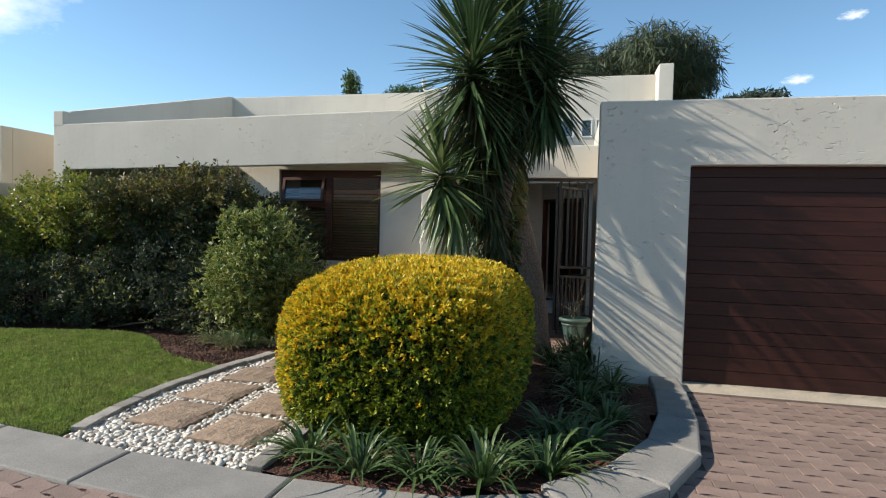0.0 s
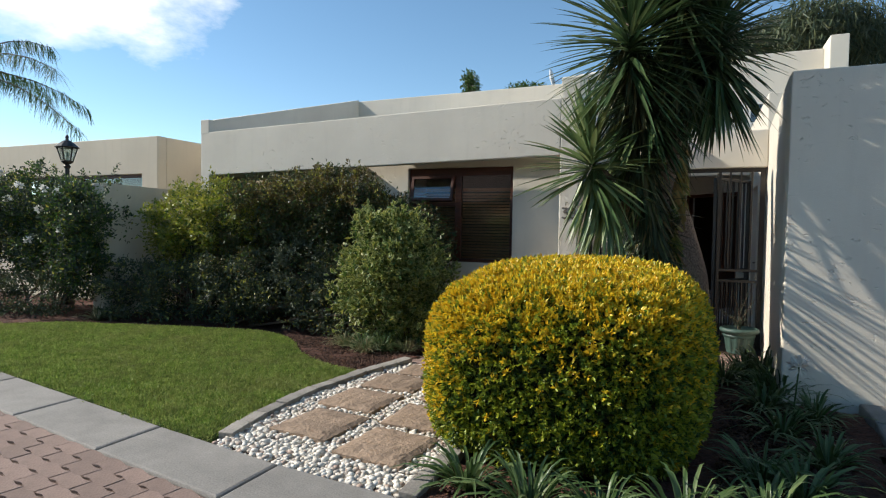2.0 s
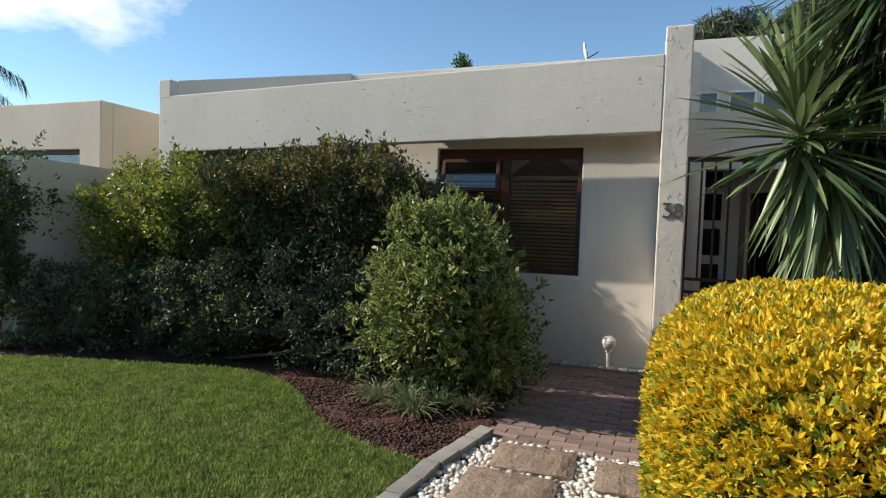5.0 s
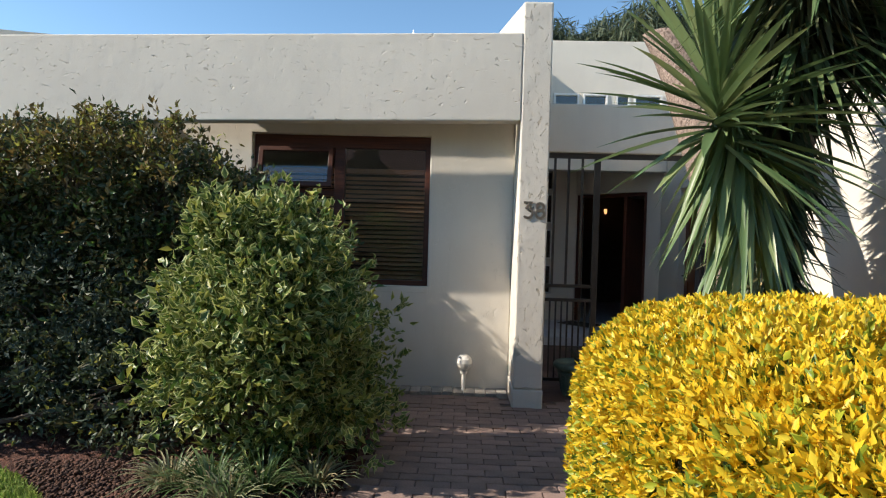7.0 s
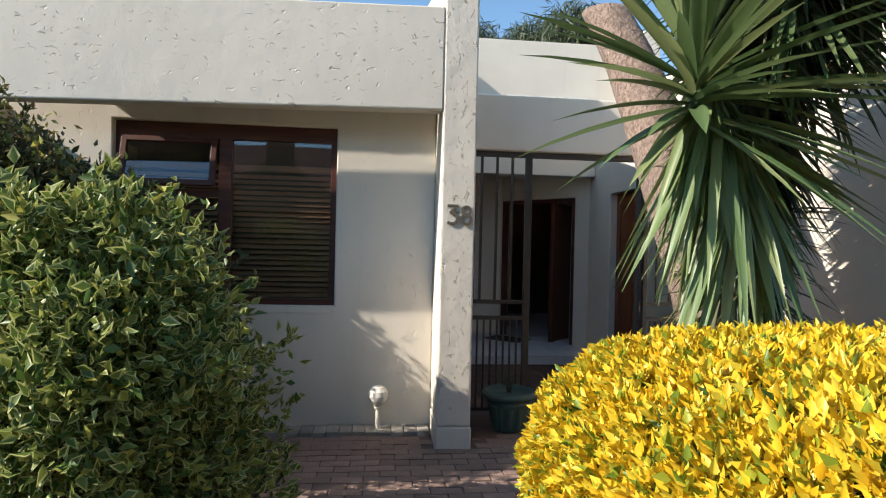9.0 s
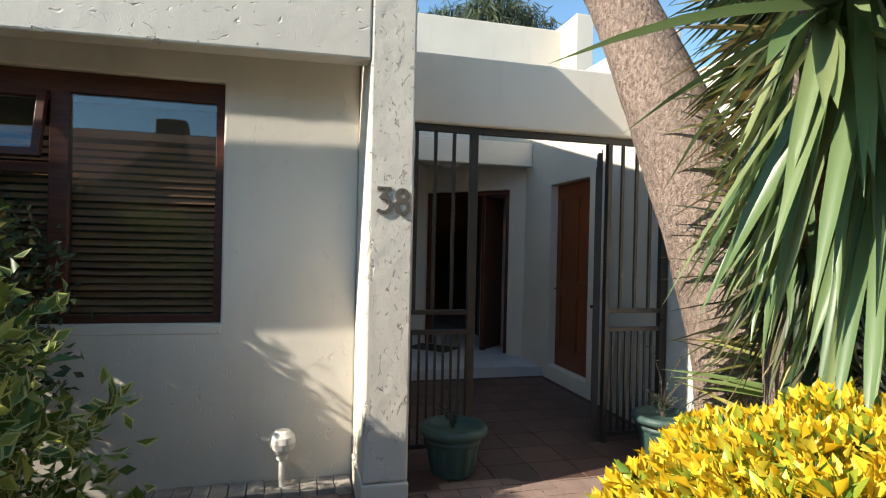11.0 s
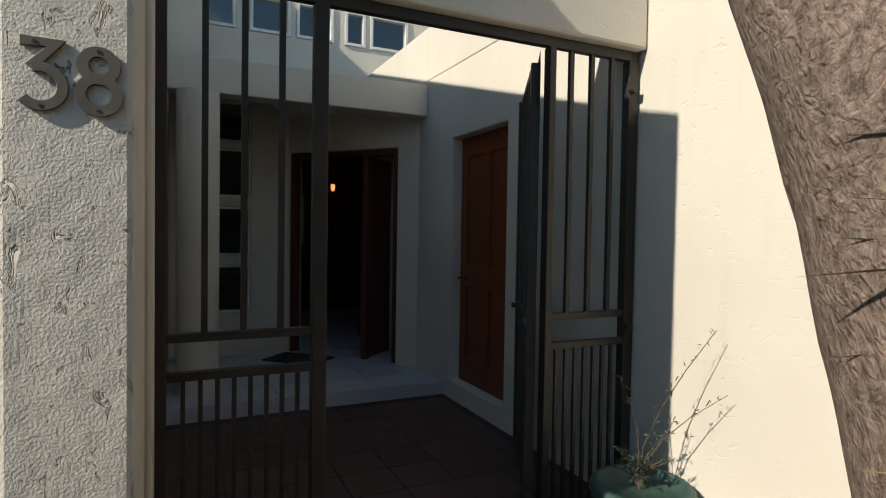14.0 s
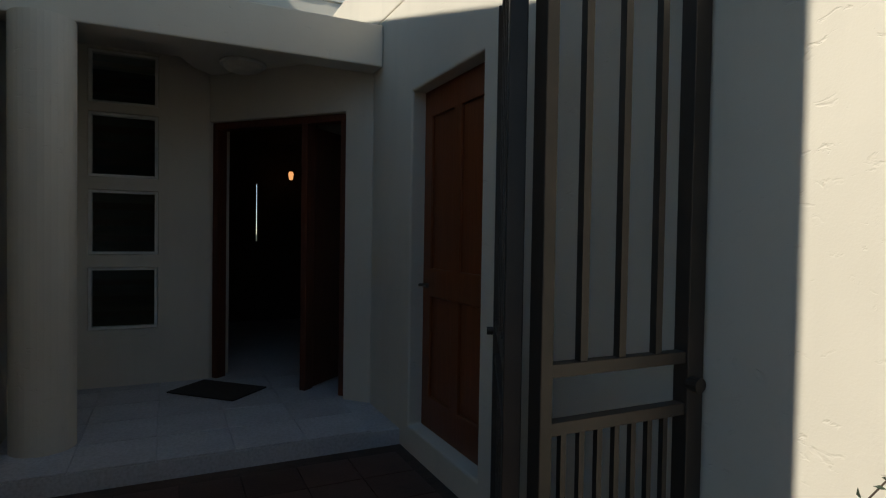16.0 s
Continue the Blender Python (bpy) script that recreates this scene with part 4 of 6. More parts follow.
# ---- clipped golden hedge ----
HC, HR, HP = np.array([0.895, -3.17, 0.585]), np.array([0.885, 1.36, 0.645]), 3.2


def hedge_points(n, inset):
    d = rng.uniform(-1, 1, size=(n * 2, 3))
    face = rng.choice(6, n * 2, p=[0.22, 0.22, 0.14, 0.14, 0.25, 0.03])
    for k in range(6):
        sel = face == k
        d[sel, k // 2] = 1 if k % 2 == 0 else -1
    r = (np.abs(d) ** HP).sum(1) ** (-1 / HP)
    p = d * r[:, None]
    nrm = unit(np.sign(p) * np.abs(p) ** (HP - 1) / HR)
    bump = 0.02 * np.sin(p[:, 0] * 17 + 3 * np.sin(p[:, 1] * 13)) * np.sin(p[:, 2] * 15 + p[:, 1] * 19)
    q = HC + p * HR + nrm * (bump - inset * rng.random(n * 2) ** 1.5 + 0.012)[:, None]
    keep = q[:, 2] > 0.13
    return q[keep][:n], nrm[keep][:n]


hedge = thing("golden_hedge", "rounded clipped hedge with golden yellow leaves", "hedge", (0, 0, 0))
sprig, sprig_n = hedge_points(32000, 0.07)
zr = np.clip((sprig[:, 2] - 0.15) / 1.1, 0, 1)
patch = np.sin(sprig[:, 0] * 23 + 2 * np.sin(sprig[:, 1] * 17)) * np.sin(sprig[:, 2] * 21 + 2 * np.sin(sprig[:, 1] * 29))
# sun on top and -x side put into leaf colour as more gold; greener below
sunward_gold = np.clip(0.14 * patch - 0.05 + 0.78 * zr ** 1.6 + 0.50 * np.clip(-sprig_n[:, 0], 0, 1) + 0.32 * sprig_n[:, 2] - 0.10 * np.clip(-sprig_n[:, 1], 0, 1), 0.03, 0.90)
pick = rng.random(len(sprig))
kind_of = np.where(pick < sunward_gold, 0, np.where(pick < sunward_gold + (1 - sunward_gold) * 0.55, 1, 2))
PER = 8
own = np.repeat(np.arange(len(sprig)), PER)
nrm = sprig_n[own]
fan = rng.normal(size=nrm.shape)
fan = unit(fan - nrm * (fan * nrm).sum(1, keepdims=True))
rise = np.tile(np.linspace(0.15, 1.3, PER), len(sprig))[:, None]
way = fan * 0.9 + nrm * rise + np.array([0, 0, 0.30])
q = sprig[own] + nrm * (np.tile(np.linspace(-0.025, 0.012, PER), len(sprig)))[:, None] + rng.normal(size=nrm.shape) * 0.004
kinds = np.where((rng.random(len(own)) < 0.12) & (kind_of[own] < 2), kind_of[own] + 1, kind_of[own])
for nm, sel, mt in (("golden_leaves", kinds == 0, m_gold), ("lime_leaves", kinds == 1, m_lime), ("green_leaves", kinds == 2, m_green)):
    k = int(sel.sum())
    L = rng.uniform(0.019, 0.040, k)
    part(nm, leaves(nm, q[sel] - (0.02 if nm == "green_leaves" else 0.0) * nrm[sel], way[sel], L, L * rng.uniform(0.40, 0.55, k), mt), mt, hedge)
u = np.linspace(0, 2 * np.pi, 40, endpoint=False)
w = np.linspace(-np.pi / 2, np.pi / 2, 22)
sg = lambda a: np.sign(a) * np.abs(a) ** (2 / HP)
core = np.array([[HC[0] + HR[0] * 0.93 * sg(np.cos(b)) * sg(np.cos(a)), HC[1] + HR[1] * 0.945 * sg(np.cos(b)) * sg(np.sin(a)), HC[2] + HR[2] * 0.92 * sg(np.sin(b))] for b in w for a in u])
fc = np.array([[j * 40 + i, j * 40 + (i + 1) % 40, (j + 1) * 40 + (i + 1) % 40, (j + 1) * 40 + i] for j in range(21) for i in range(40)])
# closed dark shell: shade between the leaves is put into its colour
m_hedge_shade = stony("hedge_inner_shade", (0.05, 0.055, 0.015), (0.02, 0.025, 0.008), 25, 0.95, 1.0, 60, 0.0, 0.03)
part("inner_mass", fast_mesh("inner_mass", core, fc, m_hedge_shade, True), m_hedge_shade, hedge, "dark closed shell for the shade inside the hedge")


# ---- loose shrubs ----
def rimmed_leaves(name, at, way, length, width, material, edge):
    """Folded leaves with a pale margin: a middle blade and a narrow strip along each side."""
    n = len(at)
    way = unit(way)
    side = unit(np.cross(way, rng.normal(size=(n, 3))))
    up = np.cross(side, way)
    L, W = length[:, None], width[:, None] * 1.15

    def spot(f, w):
        return at + way * L * f + side * W * w + up * (W * abs(w) * 0.5 - L * 0.16 * f * f)

    rows = [spot(0.02, 0), spot(0.40, 0.34), spot(0.42, 0.5), spot(0.84, 0.0), spot(1.0, 0), spot(0.40, -0.34), spot(0.42, -0.5)]
    v = np.stack(rows, 1).reshape(-1, 3)
    i = np.arange(n)[:, None] * 7
    tri = lambda a, b, c: np.concatenate([i + a, i + b, i + c], 1)
    blade = [tri(0, 1, 3), tri(0, 3, 5)]
    margin = [tri(0, 2, 1), tri(1, 2, 4), tri(1, 4, 3), tri(0, 5, 6), tri(5, 4, 6), tri(5, 3, 4)]
    me = fast_mesh(name, v, np.concatenate(blade + margin), material)
    me.materials.append(edge)
    me.polygons.foreach_set("material_index", np.repeat([0, 1], [2 * n, 6 * n]).astype(np.int32))
    return me


def shrub(name, label, blobs, size, kinds, density=1.0, base=None, category="shrub", shoots=220, rim=None):
    """Stems that fork to leafy masses; kinds: (material, share, name)."""
    ob = thing(name, label, category)
    base = base or (blobs[0][0][0], blobs[0][0][1])
    for c, r in blobs:
        bm = bmesh.new()
        foot = Vector((base[0] + 0.25 * (c[0] - base[0]) + rng.uniform(-0.06, 0.06), base[1] + 0.25 * (c[1] - base[1]), level(base[1]) - 0.06))
        top = Vector(c)
        add_tube(bm, [foot, foot.lerp(top, 0.5) + Vector((0.05, 0.04, 0)), top], [0.022, 0.016, 0.010], 7)
        for k in range(7):
            d = Vector(sphere_dirs(1)[0])
            d.z = abs(d.z) * 0.8 - 0.1
            e = top + Vector((d.x * r[0], d.y * r[1], d.z * r[2])) * 0.85
            add_tube(bm, [foot.lerp(top, 0.55 + 0.4 * k / 7), top.lerp(e, 0.5) + Vector((0, 0, 0.03)), e], [0.010, 0.007, 0.003], 5)
        part("branch", bm, m_branch, ob)
    at, nr = [], []
    for c, r in blobs:
        k = max(12, int(density * 120 * (r[0] * r[1] + r[1] * r[2] + r[0] * r[2])))
        d = sphere_dirs(k)
        lump = 1 + 0.16 * np.sin(d[:, 0] * 5.1 + c[0] * 9) * np.sin(d[:, 1] * 4.3 + c[1] * 7) + rng.uniform(-0.30, 0.16, k)
        mid = np.array(c) + d * np.array(r) * lump[:, None]
        per = rng.integers(26, 62, k)
        own = np.repeat(np.arange(k), per)
        spread = rng.normal(size=(len(own), 3))
        p = mid[own] + spread * size * np.array([1.15, 1.15, 0.85])
        at.append(p)
        nr.append(unit(d[own] * 0.8 + spread * 0.45))
    at, nr = np.concatenate(at), np.concatenate(nr)
    pick = rng.choice(len(at), shoots)
    f = rng.random((shoots, 16, 1))
    rise = unit(nr[pick] + np.array([0, 0, 0.7]) + 0.35 * rng.normal(size=(shoots, 3)))[:, None]
    tips = at[pick][:, None] + rise * f * rng.uniform(1.5, 4.2, (shoots, 1, 1)) * size + rng.normal(size=(shoots, 16, 3)) * size * 0.16
    at = np.concatenate([at, tips.reshape(-1, 3)])
    nr = np.concatenate([nr, np.repeat(rise, 16, axis=1).reshape(-1, 3)])
    keep = at[:, 2] > 0.12
    at, nr = at[keep], nr[keep]
    way = nr * 0.7 + rng.normal(size=at.shape) * 0.7 + np.array([0, 0, 0.2])
    pick, lo = rng.random(len(at)), 0.0
    for mt, share, nm in kinds:
        sel = (pick >= lo) & (pick < lo + share)
        lo += share
        k = int(sel.sum())
        L = rng.uniform(0.7, 1.25, k) * size
        W = L * rng.uniform(0.36, 0.54, k)
        if rim is None or nm != "leaves":
            part(nm, leaves(nm, at[sel], way[sel], L, W, mt), mt, ob)
        else:
            part(nm, rimmed_leaves(nm, at[sel], way[sel], L, W, mt, rim), mt, ob)
    return ob


shrub("lime_shrub", "tall shrub with light olive green leaves", [((-5.65, -0.82, 1.52), (0.66, 0.60, 0.50)), ((-4.95, -0.90, 1.60), (0.66, 0.55, 0.50)), ((-5.8, -0.85, 1.05), (0.50, 0.45, 0.45))], 0.06,
      [(m_lit_leaf, 0.56, "leaves"), (m_lime, 0.28, "young_leaves"), (m_green, 0.18, "inner_leaves")], 1.0, (-5.5, -0.7))
# three rear blobs (y 0.20 to 0.27) are added to shade the window wall
shrub("dark_shrub", "large dense dark green shrub before patio", [((-4.35, -0.65, 1.52), (0.85, 0.58, 0.56)), ((-3.45, -0.66, 1.66), (0.85, 0.46, 0.54)), ((-2.68, -0.70, 1.56), (0.60, 0.38, 0.52)), ((-2.22, 0.20, 1.42), (0.40, 0.16, 0.46)), ((-2.50, 0.20, 1.55), (0.40, 0.16, 0.42)), ((-1.98, 0.27, 1.10), (0.38, 0.13, 0.50)), ((-4.5, -0.6, 0.85), (1.05, 0.75, 0.7)), ((-3.3, -0.62, 0.85), (0.95, 0.55, 0.72)), ((-2.55, -0.55, 0.8), (0.52, 0.38, 0.65)), ((-2.12, -0.58, 1.34), (0.42, 0.34, 0.50)), ((-1.80, -0.58, 0.76), (0.40, 0.30, 0.55)), ((-2.32, -0.62, 1.60), (0.40, 0.28, 0.34)), ((-1.70, -0.52, 1.10), (0.30, 0.24, 0.38))], 0.055,
      [(m_dark_leaf, 0.70, "leaves"), (m_green, 0.14, "green_leaves"), (m_red_leaf, 0.16, "tip_leaves")], 1.05, (-3.7, -0.4))
shrub("olive_shrub", "reddish olive shrub top above the dark shrub", [((-4.05, -0.72, 1.90), (0.60, 0.42, 0.24)), ((-3.30, -0.78, 2.00), (0.50, 0.36, 0.22)), ((-2.62, -0.78, 1.92), (0.44, 0.32, 0.20))], 0.05,
      [(m_red_leaf, 0.65, "leaves"), (m_lit_leaf, 0.2, "young_leaves"), (m_dark_leaf, 0.15, "inner_leaves")], 0.9, (-3.8, -0.6))
shrub("grey_shrub", "grey-green low shrub under the dark one", [((-3.35, -1.0, 0.75), (0.62, 0.40, 0.50)), ((-2.65, -0.95, 0.60), (0.48, 0.38, 0.45))], 0.045,
      [(m_grey_leaf, 0.8, "leaves"), (m_dark_leaf, 0.2, "inner_leaves")], 0.9, (-3.0, -0.9))
shrub("low_shrub", "low dark shrub along the lawn edge", [((-5.9, -1.62, 0.46), (0.60, 0.46, 0.42)), ((-5.1, -1.48, 0.50), (0.66, 0.46, 0.46)), ((-4.3, -1.30, 0.48), (0.66, 0.44, 0.45)), ((-3.5, -1.15, 0.42), (0.6, 0.42, 0.40)), ((-2.55, -1.30, 0.34), (0.52, 0.36, 0.32))], 0.05,
      [(m_dark_leaf, 0.6, "leaves"), (m_grey_leaf, 0.3, "grey_leaves"), (m_lit_leaf, 0.1, "tip_leaves")], 0.9, (-5.0, -1.3))
shrub("variegated_bush", "rounded bush with cream-edged green leaves", [((-1.68, -1.58, 1.22), (0.30, 0.34, 0.36)), ((-1.86, -1.60, 0.98), (0.28, 0.32, 0.36)), ((-1.46, -1.52, 1.04), (0.32, 0.34, 0.38)), ((-1.62, -1.78, 0.92), (0.30, 0.26, 0.34)), ((-1.30, -1.45, 0.74), (0.32, 0.34, 0.36)), ((-1.72, -1.58, 0.62), (0.42, 0.40, 0.36)), ((-1.42, -1.42, 0.40), (0.42, 0.38, 0.32)), ((-1.56, -1.50, 1.48), (0.17, 0.18, 0.14)), ((-1.82, -1.62, 1.36), (0.15, 0.16, 0.16))], 0.066,
      [(m_varie, 0.74, "leaves"), (m_green, 0.16, "inner_leaves"), (m_lit_leaf, 0.10, "young_leaves")], 1.35, (-1.62, -1.55), shoots=420, rim=m_leaf_rim)
roses = shrub("rose_bush", "loose rose bush with white flowers", [((-8.1, -1.75, 1.65), (0.75, 0.6, 0.6)), ((-7.0, -1.65, 1.55), (0.55, 0.5, 0.5)), ((-6.62, -2.02, 1.50), (0.40, 0.32, 0.52)), ((-6.6, -2.0, 0.85), (0.36, 0.30, 0.45)), ((-9.2, -1.8, 1.5), (0.8, 0.6, 0.7)), ((-7.6, -1.7, 1.05), (0.7, 0.5, 0.5))], 0.06,
      [(m_grey_leaf, 0.45, "leaves"), (m_green, 0.45, "green_leaves"), (m_lit_leaf, 0.1, "young_leaves")], 1.4, (-7.9, -1.7))
bd = sphere_dirs(26)
bloom_me = leaves("bloom", bd * 0.012, bd + np.array([0, 0, 0.5]), np.full(26, 0.062), np.full(26, 0.04), m_petal)
for x, y, z in ((-8.6, -2.1, 2.2), (-8.2, -2.2, 1.95), (-7.5, -2.1, 2.05), (-7.1, -2.05, 1.7), (-6.8, -2.0, 1.95), (-8.9, -2.2, 1.7), (-7.9, -2.25, 1.6), (-9.3, -2.2, 2.1), (-6.7, -2.0, 1.4), (-8.0, -2.1, 2.25), (-9.6, -2.2, 1.9), (-7.3, -2.1, 1.25), (-7.7, -2.15, 1.85), (-8.4, -2.2, 1.45), (-7.0, -2.05, 2.0), (-9.0, -2.2, 2.0)):
    o = part("bloom", bloom_me, m_petal, roses, "white rose bloom")
    o.matrix_basis = pose(x, y - 0.22, z - 0.05, random.uniform(-40, 40), random.uniform(-40, 40), random.uniform(0, 360))
shrub("border_shrub", "low dark bushes at the rose bed", [((-7.2, -2.2, 0.4), (0.7, 0.4, 0.35)), ((-8.4, -2.4, 0.4), (0.8, 0.45, 0.35)), ((-9.8, -2.4, 0.5), (0.9, 0.5, 0.5))], 0.05,
      [(m_dark_leaf, 0.7, "leaves"), (m_grey_leaf, 0.3, "grey_leaves")], 0.8, (-8.4, -2.3))


def tuft(name, label, x, y, n, length, width, mt, bend=0.55, upright=0.9, category="plant", group=""):
    """A clump of strap leaves from one crown."""
    ob = thing(name, label, category, (x, y, level(y)), group)
    a = rng.uniform(0, 2 * np.pi, n)
    lean = rng.uniform(0.15, 1.15, n)
    way = np.stack([np.cos(a) * lean, np.sin(a) * lean, np.full(n, upright)], 1)
    at = np.stack([np.cos(a) * 0.05 * rng.random(n), np.sin(a) * 0.05 * rng.random(n), np.full(n, -0.01)], 1)
    L = length * rng.uniform(0.6, 1.15, n)
    part("leaves", blades("leaves", at, way, L, width * rng.uniform(0.7, 1.2, n), mt, bend), mt, ob)
    return ob


for x, y, s in ((0.62, -4.72, 1.0), (0.98, -4.82, 1.1), (1.32, -4.80, 1.0), (1.68, -4.74, 1.15), (2.02, -4.52, 1.1), (2.22, -4.12, 1.0), (2.42, -3.55, 0.95), (2.05, -3.95, 1.0), (2.25, -3.05, 1.0), (2.50, -2.62, 1.0), (2.20, -2.45, 1.05), (1.95, -1.55, 1.25), (2.15, -1.15, 1.3), (2.28, -1.75, 1.0), (2.32, -1.32, 1.4), (2.30, -0.92, 1.3), (2.36, -2.0, 1.2)):
    tuft("agapanthus", "green strap-leaved agapanthus clump in the bed", x, y, 70, 0.54 * s, 0.024, m_strap, 0.55, 0.9, "plant", "agapanthus in the bed")
for x, y, s in ((-1.98, -1.96, 0.85), (-1.74, -2.02, 1.0), (-1.48, -2.0, 1.0), (-1.24, -1.88, 0.8), (-1.60, -2.16, 0.8)):
    tuft("striped_grass", "cream-striped grass tuft at bed edge", x, y, 130, 0.50 * s, 0.013, m_tuft if s < 0.95 else m_strap, 0.55, 1.15, "plant", "tufts by the bush")
for x, y in ((-6.15, -2.05), (-5.95, -1.95)):
    tuft("striped_grass", "pale spiky grass tuft by the lawn", x, y, 70, 0.50, 0.016, m_tuft, 0.5, 0.8, "plant", "tufts by the lawn")
# white agapanthus flower
fl = thing("agapanthus_flower", "white flower head on a green stalk", "flower", (2.36, -2.62, 0.08))
part("stalk", tube([(0, 0, 0), (0.02, 0.0, 0.25), (0.03, -0.01, 0.42)], 0.006, 6), m_strap, fl)
dd = sphere_dirs(60)
part("petals", leaves("petals", np.array([[0.03, -0.01, 0.43]]) + dd * 0.02, dd + np.array([0, 0, 0.3]), np.full(60, 0.07), np.full(60, 0.02), m_petal), m_petal, fl)

# ---- yucca ----
yucca = thing("yucca", "giant yucca with leaning trunk and spiky crowns", "tree", (0, 0, 0))


def trunk_mesh(pts, radii, sides=26, rings=60):
    """A rough tapered trunk."""
    pts = [Vector(p) for p in pts]
    bm, prev = bmesh.new(), None
    for k in range(rings + 1):
        f = k / rings * (len(pts) - 1)
        i = min(int(f), len(pts) - 2)
        c, r = pts[i].lerp(pts[i + 1], f - i), radii[i] + (radii[i + 1] - radii[i]) * (f - i)
        ring = []
        for s in range(sides):
            a = 2 * math.pi * s / sides
            b = 1 + 0.06 * noise.noise((math.cos(a) * 2, math.sin(a) * 2, c.z * 4)) + 0.022 * noise.noise((math.cos(a) * 7, math.sin(a) * 7, c.z * 16))
            ring.append(bm.verts.new(c + Vector((math.cos(a) * r * b, math.sin(a) * r * b, 0))))
        if prev:
            for s in range(sides):
                bm.faces.new((prev[s], prev[(s + 1) % sides], ring[(s + 1) % sides], ring[s]))
        else:
            bm.faces.new(ring)
        prev = ring
    bm.faces.new(prev)
    return bm


t_main = part("trunk", from_bm("trunk", trunk_mesh([(1.62, -1.17, -0.05), (1.61, -1.13, 0.3), (1.58, -1.09, 0.63), (1.53, -1.03, 1.1), (1.39, -0.95, 1.62), (1.26, -0.81, 2.13), (1.20, -0.69, 2.42), (1.13, -0.57, 2.73), (1.02, -0.45, 3.05)], [0.33, 0.29, 0.265, 0.245, 0.225, 0.195, 0.175, 0.165, 0.15]), m_bark, True), m_bark, yucca)
part("stem", from_bm("stem", trunk_mesh([(1.60, -1.25, 0.1), (1.36, -1.46, 1.1), (1.20, -1.62, 2.0), (1.13, -2.05, 2.8), (1.10, -2.33, 3.4)], [0.15, 0.12, 0.10, 0.085, 0.07], 16, 30), m_bark, True), m_bark, yucca)
part("stem", from_bm("stem", trunk_mesh([(1.30, -1.52, 1.3), (1.02, -1.82, 1.75), (0.79, -2.05, 2.1)], [0.10, 0.085, 0.06], 14, 20), m_bark, True), m_bark, yucca)
part("stem", from_bm("stem", trunk_mesh([(1.24, -1.50, 1.3), (1.42, -1.68, 2.3), (1.92, -1.75, 3.4)], [0.12, 0.10, 0.07], 14, 24), m_bark, True), m_bark, yucca)


def rosette(centre, n, length, width, name, mt, low=-0.5, high=1.3, bend=0.22, spread=0.05, turn=(0.0, 360.0)):
    """Sword leaves all round a growing tip."""
    a = rng.uniform(radians(turn[0]), radians(turn[1]), n)
    e = rng.uniform(low, high, n)
    way = np.stack([np.cos(a) * np.cos(e), np.sin(a) * np.cos(e), np.sin(e)], 1)
    at = np.array(centre) + way * 0.03 + np.stack([np.zeros(n), np.zeros(n), -spread * (high - e) * 2], 1)
    L = length * rng.uniform(0.75, 1.1, n)
    b = bend * np.where(e < 0.2, 1.2, 0.6)
    return part(name, blades(name, at, way, L, width * rng.uniform(0.8, 1.15, n), mt, float(np.mean(b)), 5), mt, yucca)


def skirt(points, n, length, width, name, mt, spread=0.9):
    """Old leaves that hang along a stem."""
    pts = np.array(points)
    f = rng.random(n) * (len(pts) - 1)
    i = np.minimum(f.astype(int), len(pts) - 2)
    at = pts[i] + (pts[i + 1] - pts[i]) * (f - i)[:, None]
    a = rng.uniform(0, 2 * np.pi, n)
    out = rng.uniform(0.25, spread, n)
    way = np.stack([np.cos(a) * out, np.sin(a) * out, -rng.uniform(0.35, 1.0, n)], 1)
    L = length * rng.uniform(0.6, 1.1, n)
    return part(name, blades(name, at, way, L, width * rng.uniform(0.7, 1.1, n), mt, 0.15, 4), mt, yucca)


# sunlight on the side leaves is put into this brighter, yellower green
m_yucca_sunlit = foliage("sunlit_yucca_leaf", (0.10, 0.16, 0.055), (0.20, 0.26, 0.085), (0.50, 0.45, 0.14), 0.36, 0.38)
m_yucca_pale = foliage("pale_yucca_leaf", (0.075, 0.13, 0.050), (0.145, 0.21, 0.085), (0.25, 0.285, 0.125), 0.36, 0.25)
rosette((0.75, -2.06, 2.23), 105, 0.70, 0.062, "crown", m_yucca_pale, -0.55, 1.35, 0.14, 0.07, (168, 378))
rosette((0.76, -2.08, 2.23), 22, 0.45, 0.055, "crown", m_yucca_pale, 1.0, 1.45, 0.08, 0.03, (20, 168))
skirt([(0.77, -2.08, 2.16), (0.86, -2.10, 1.98), (0.95, -2.08, 1.75)], 120, 0.70, 0.052, "hanging_leaves", m_yucca_pale, 0.30)
skirt([(0.98, -1.85, 2.25), (1.12, -1.62, 1.95), (1.22, -1.55, 1.6)], 120, 0.60, 0.048, "hanging_leaves", m_yucca_pale, 0.32)
rosette((1.10, -2.33, 3.38), 380, 0.80, 0.038, "crown", m_yucca, -0.8, 1.4, 0.14, 0.12)
rosette((1.50, -2.05, 3.85), 300, 0.74, 0.038, "crown", m_yucca, -0.9, 1.4, 0.14, 0.12)
skirt([(1.10, -2.30, 3.3), (1.14, -2.10, 2.85), (1.16, -1.85, 2.45)], 520, 0.52, 0.036, "hanging_leaves", m_yucca_old, 0.6)
skirt([(1.13, -2.05, 2.85), (1.18, -1.72, 2.2), (1.26, -1.56, 1.45)], 760, 0.52, 0.036, "hanging_leaves", m_yucca_old, 0.60)
skirt([(1.13, -2.05, 2.7), (1.18, -1.75, 2.1), (1.24, -1.60, 1.6)], 90, 0.50, 0.034, "hanging_leaves", m_yucca_pale, 0.62)
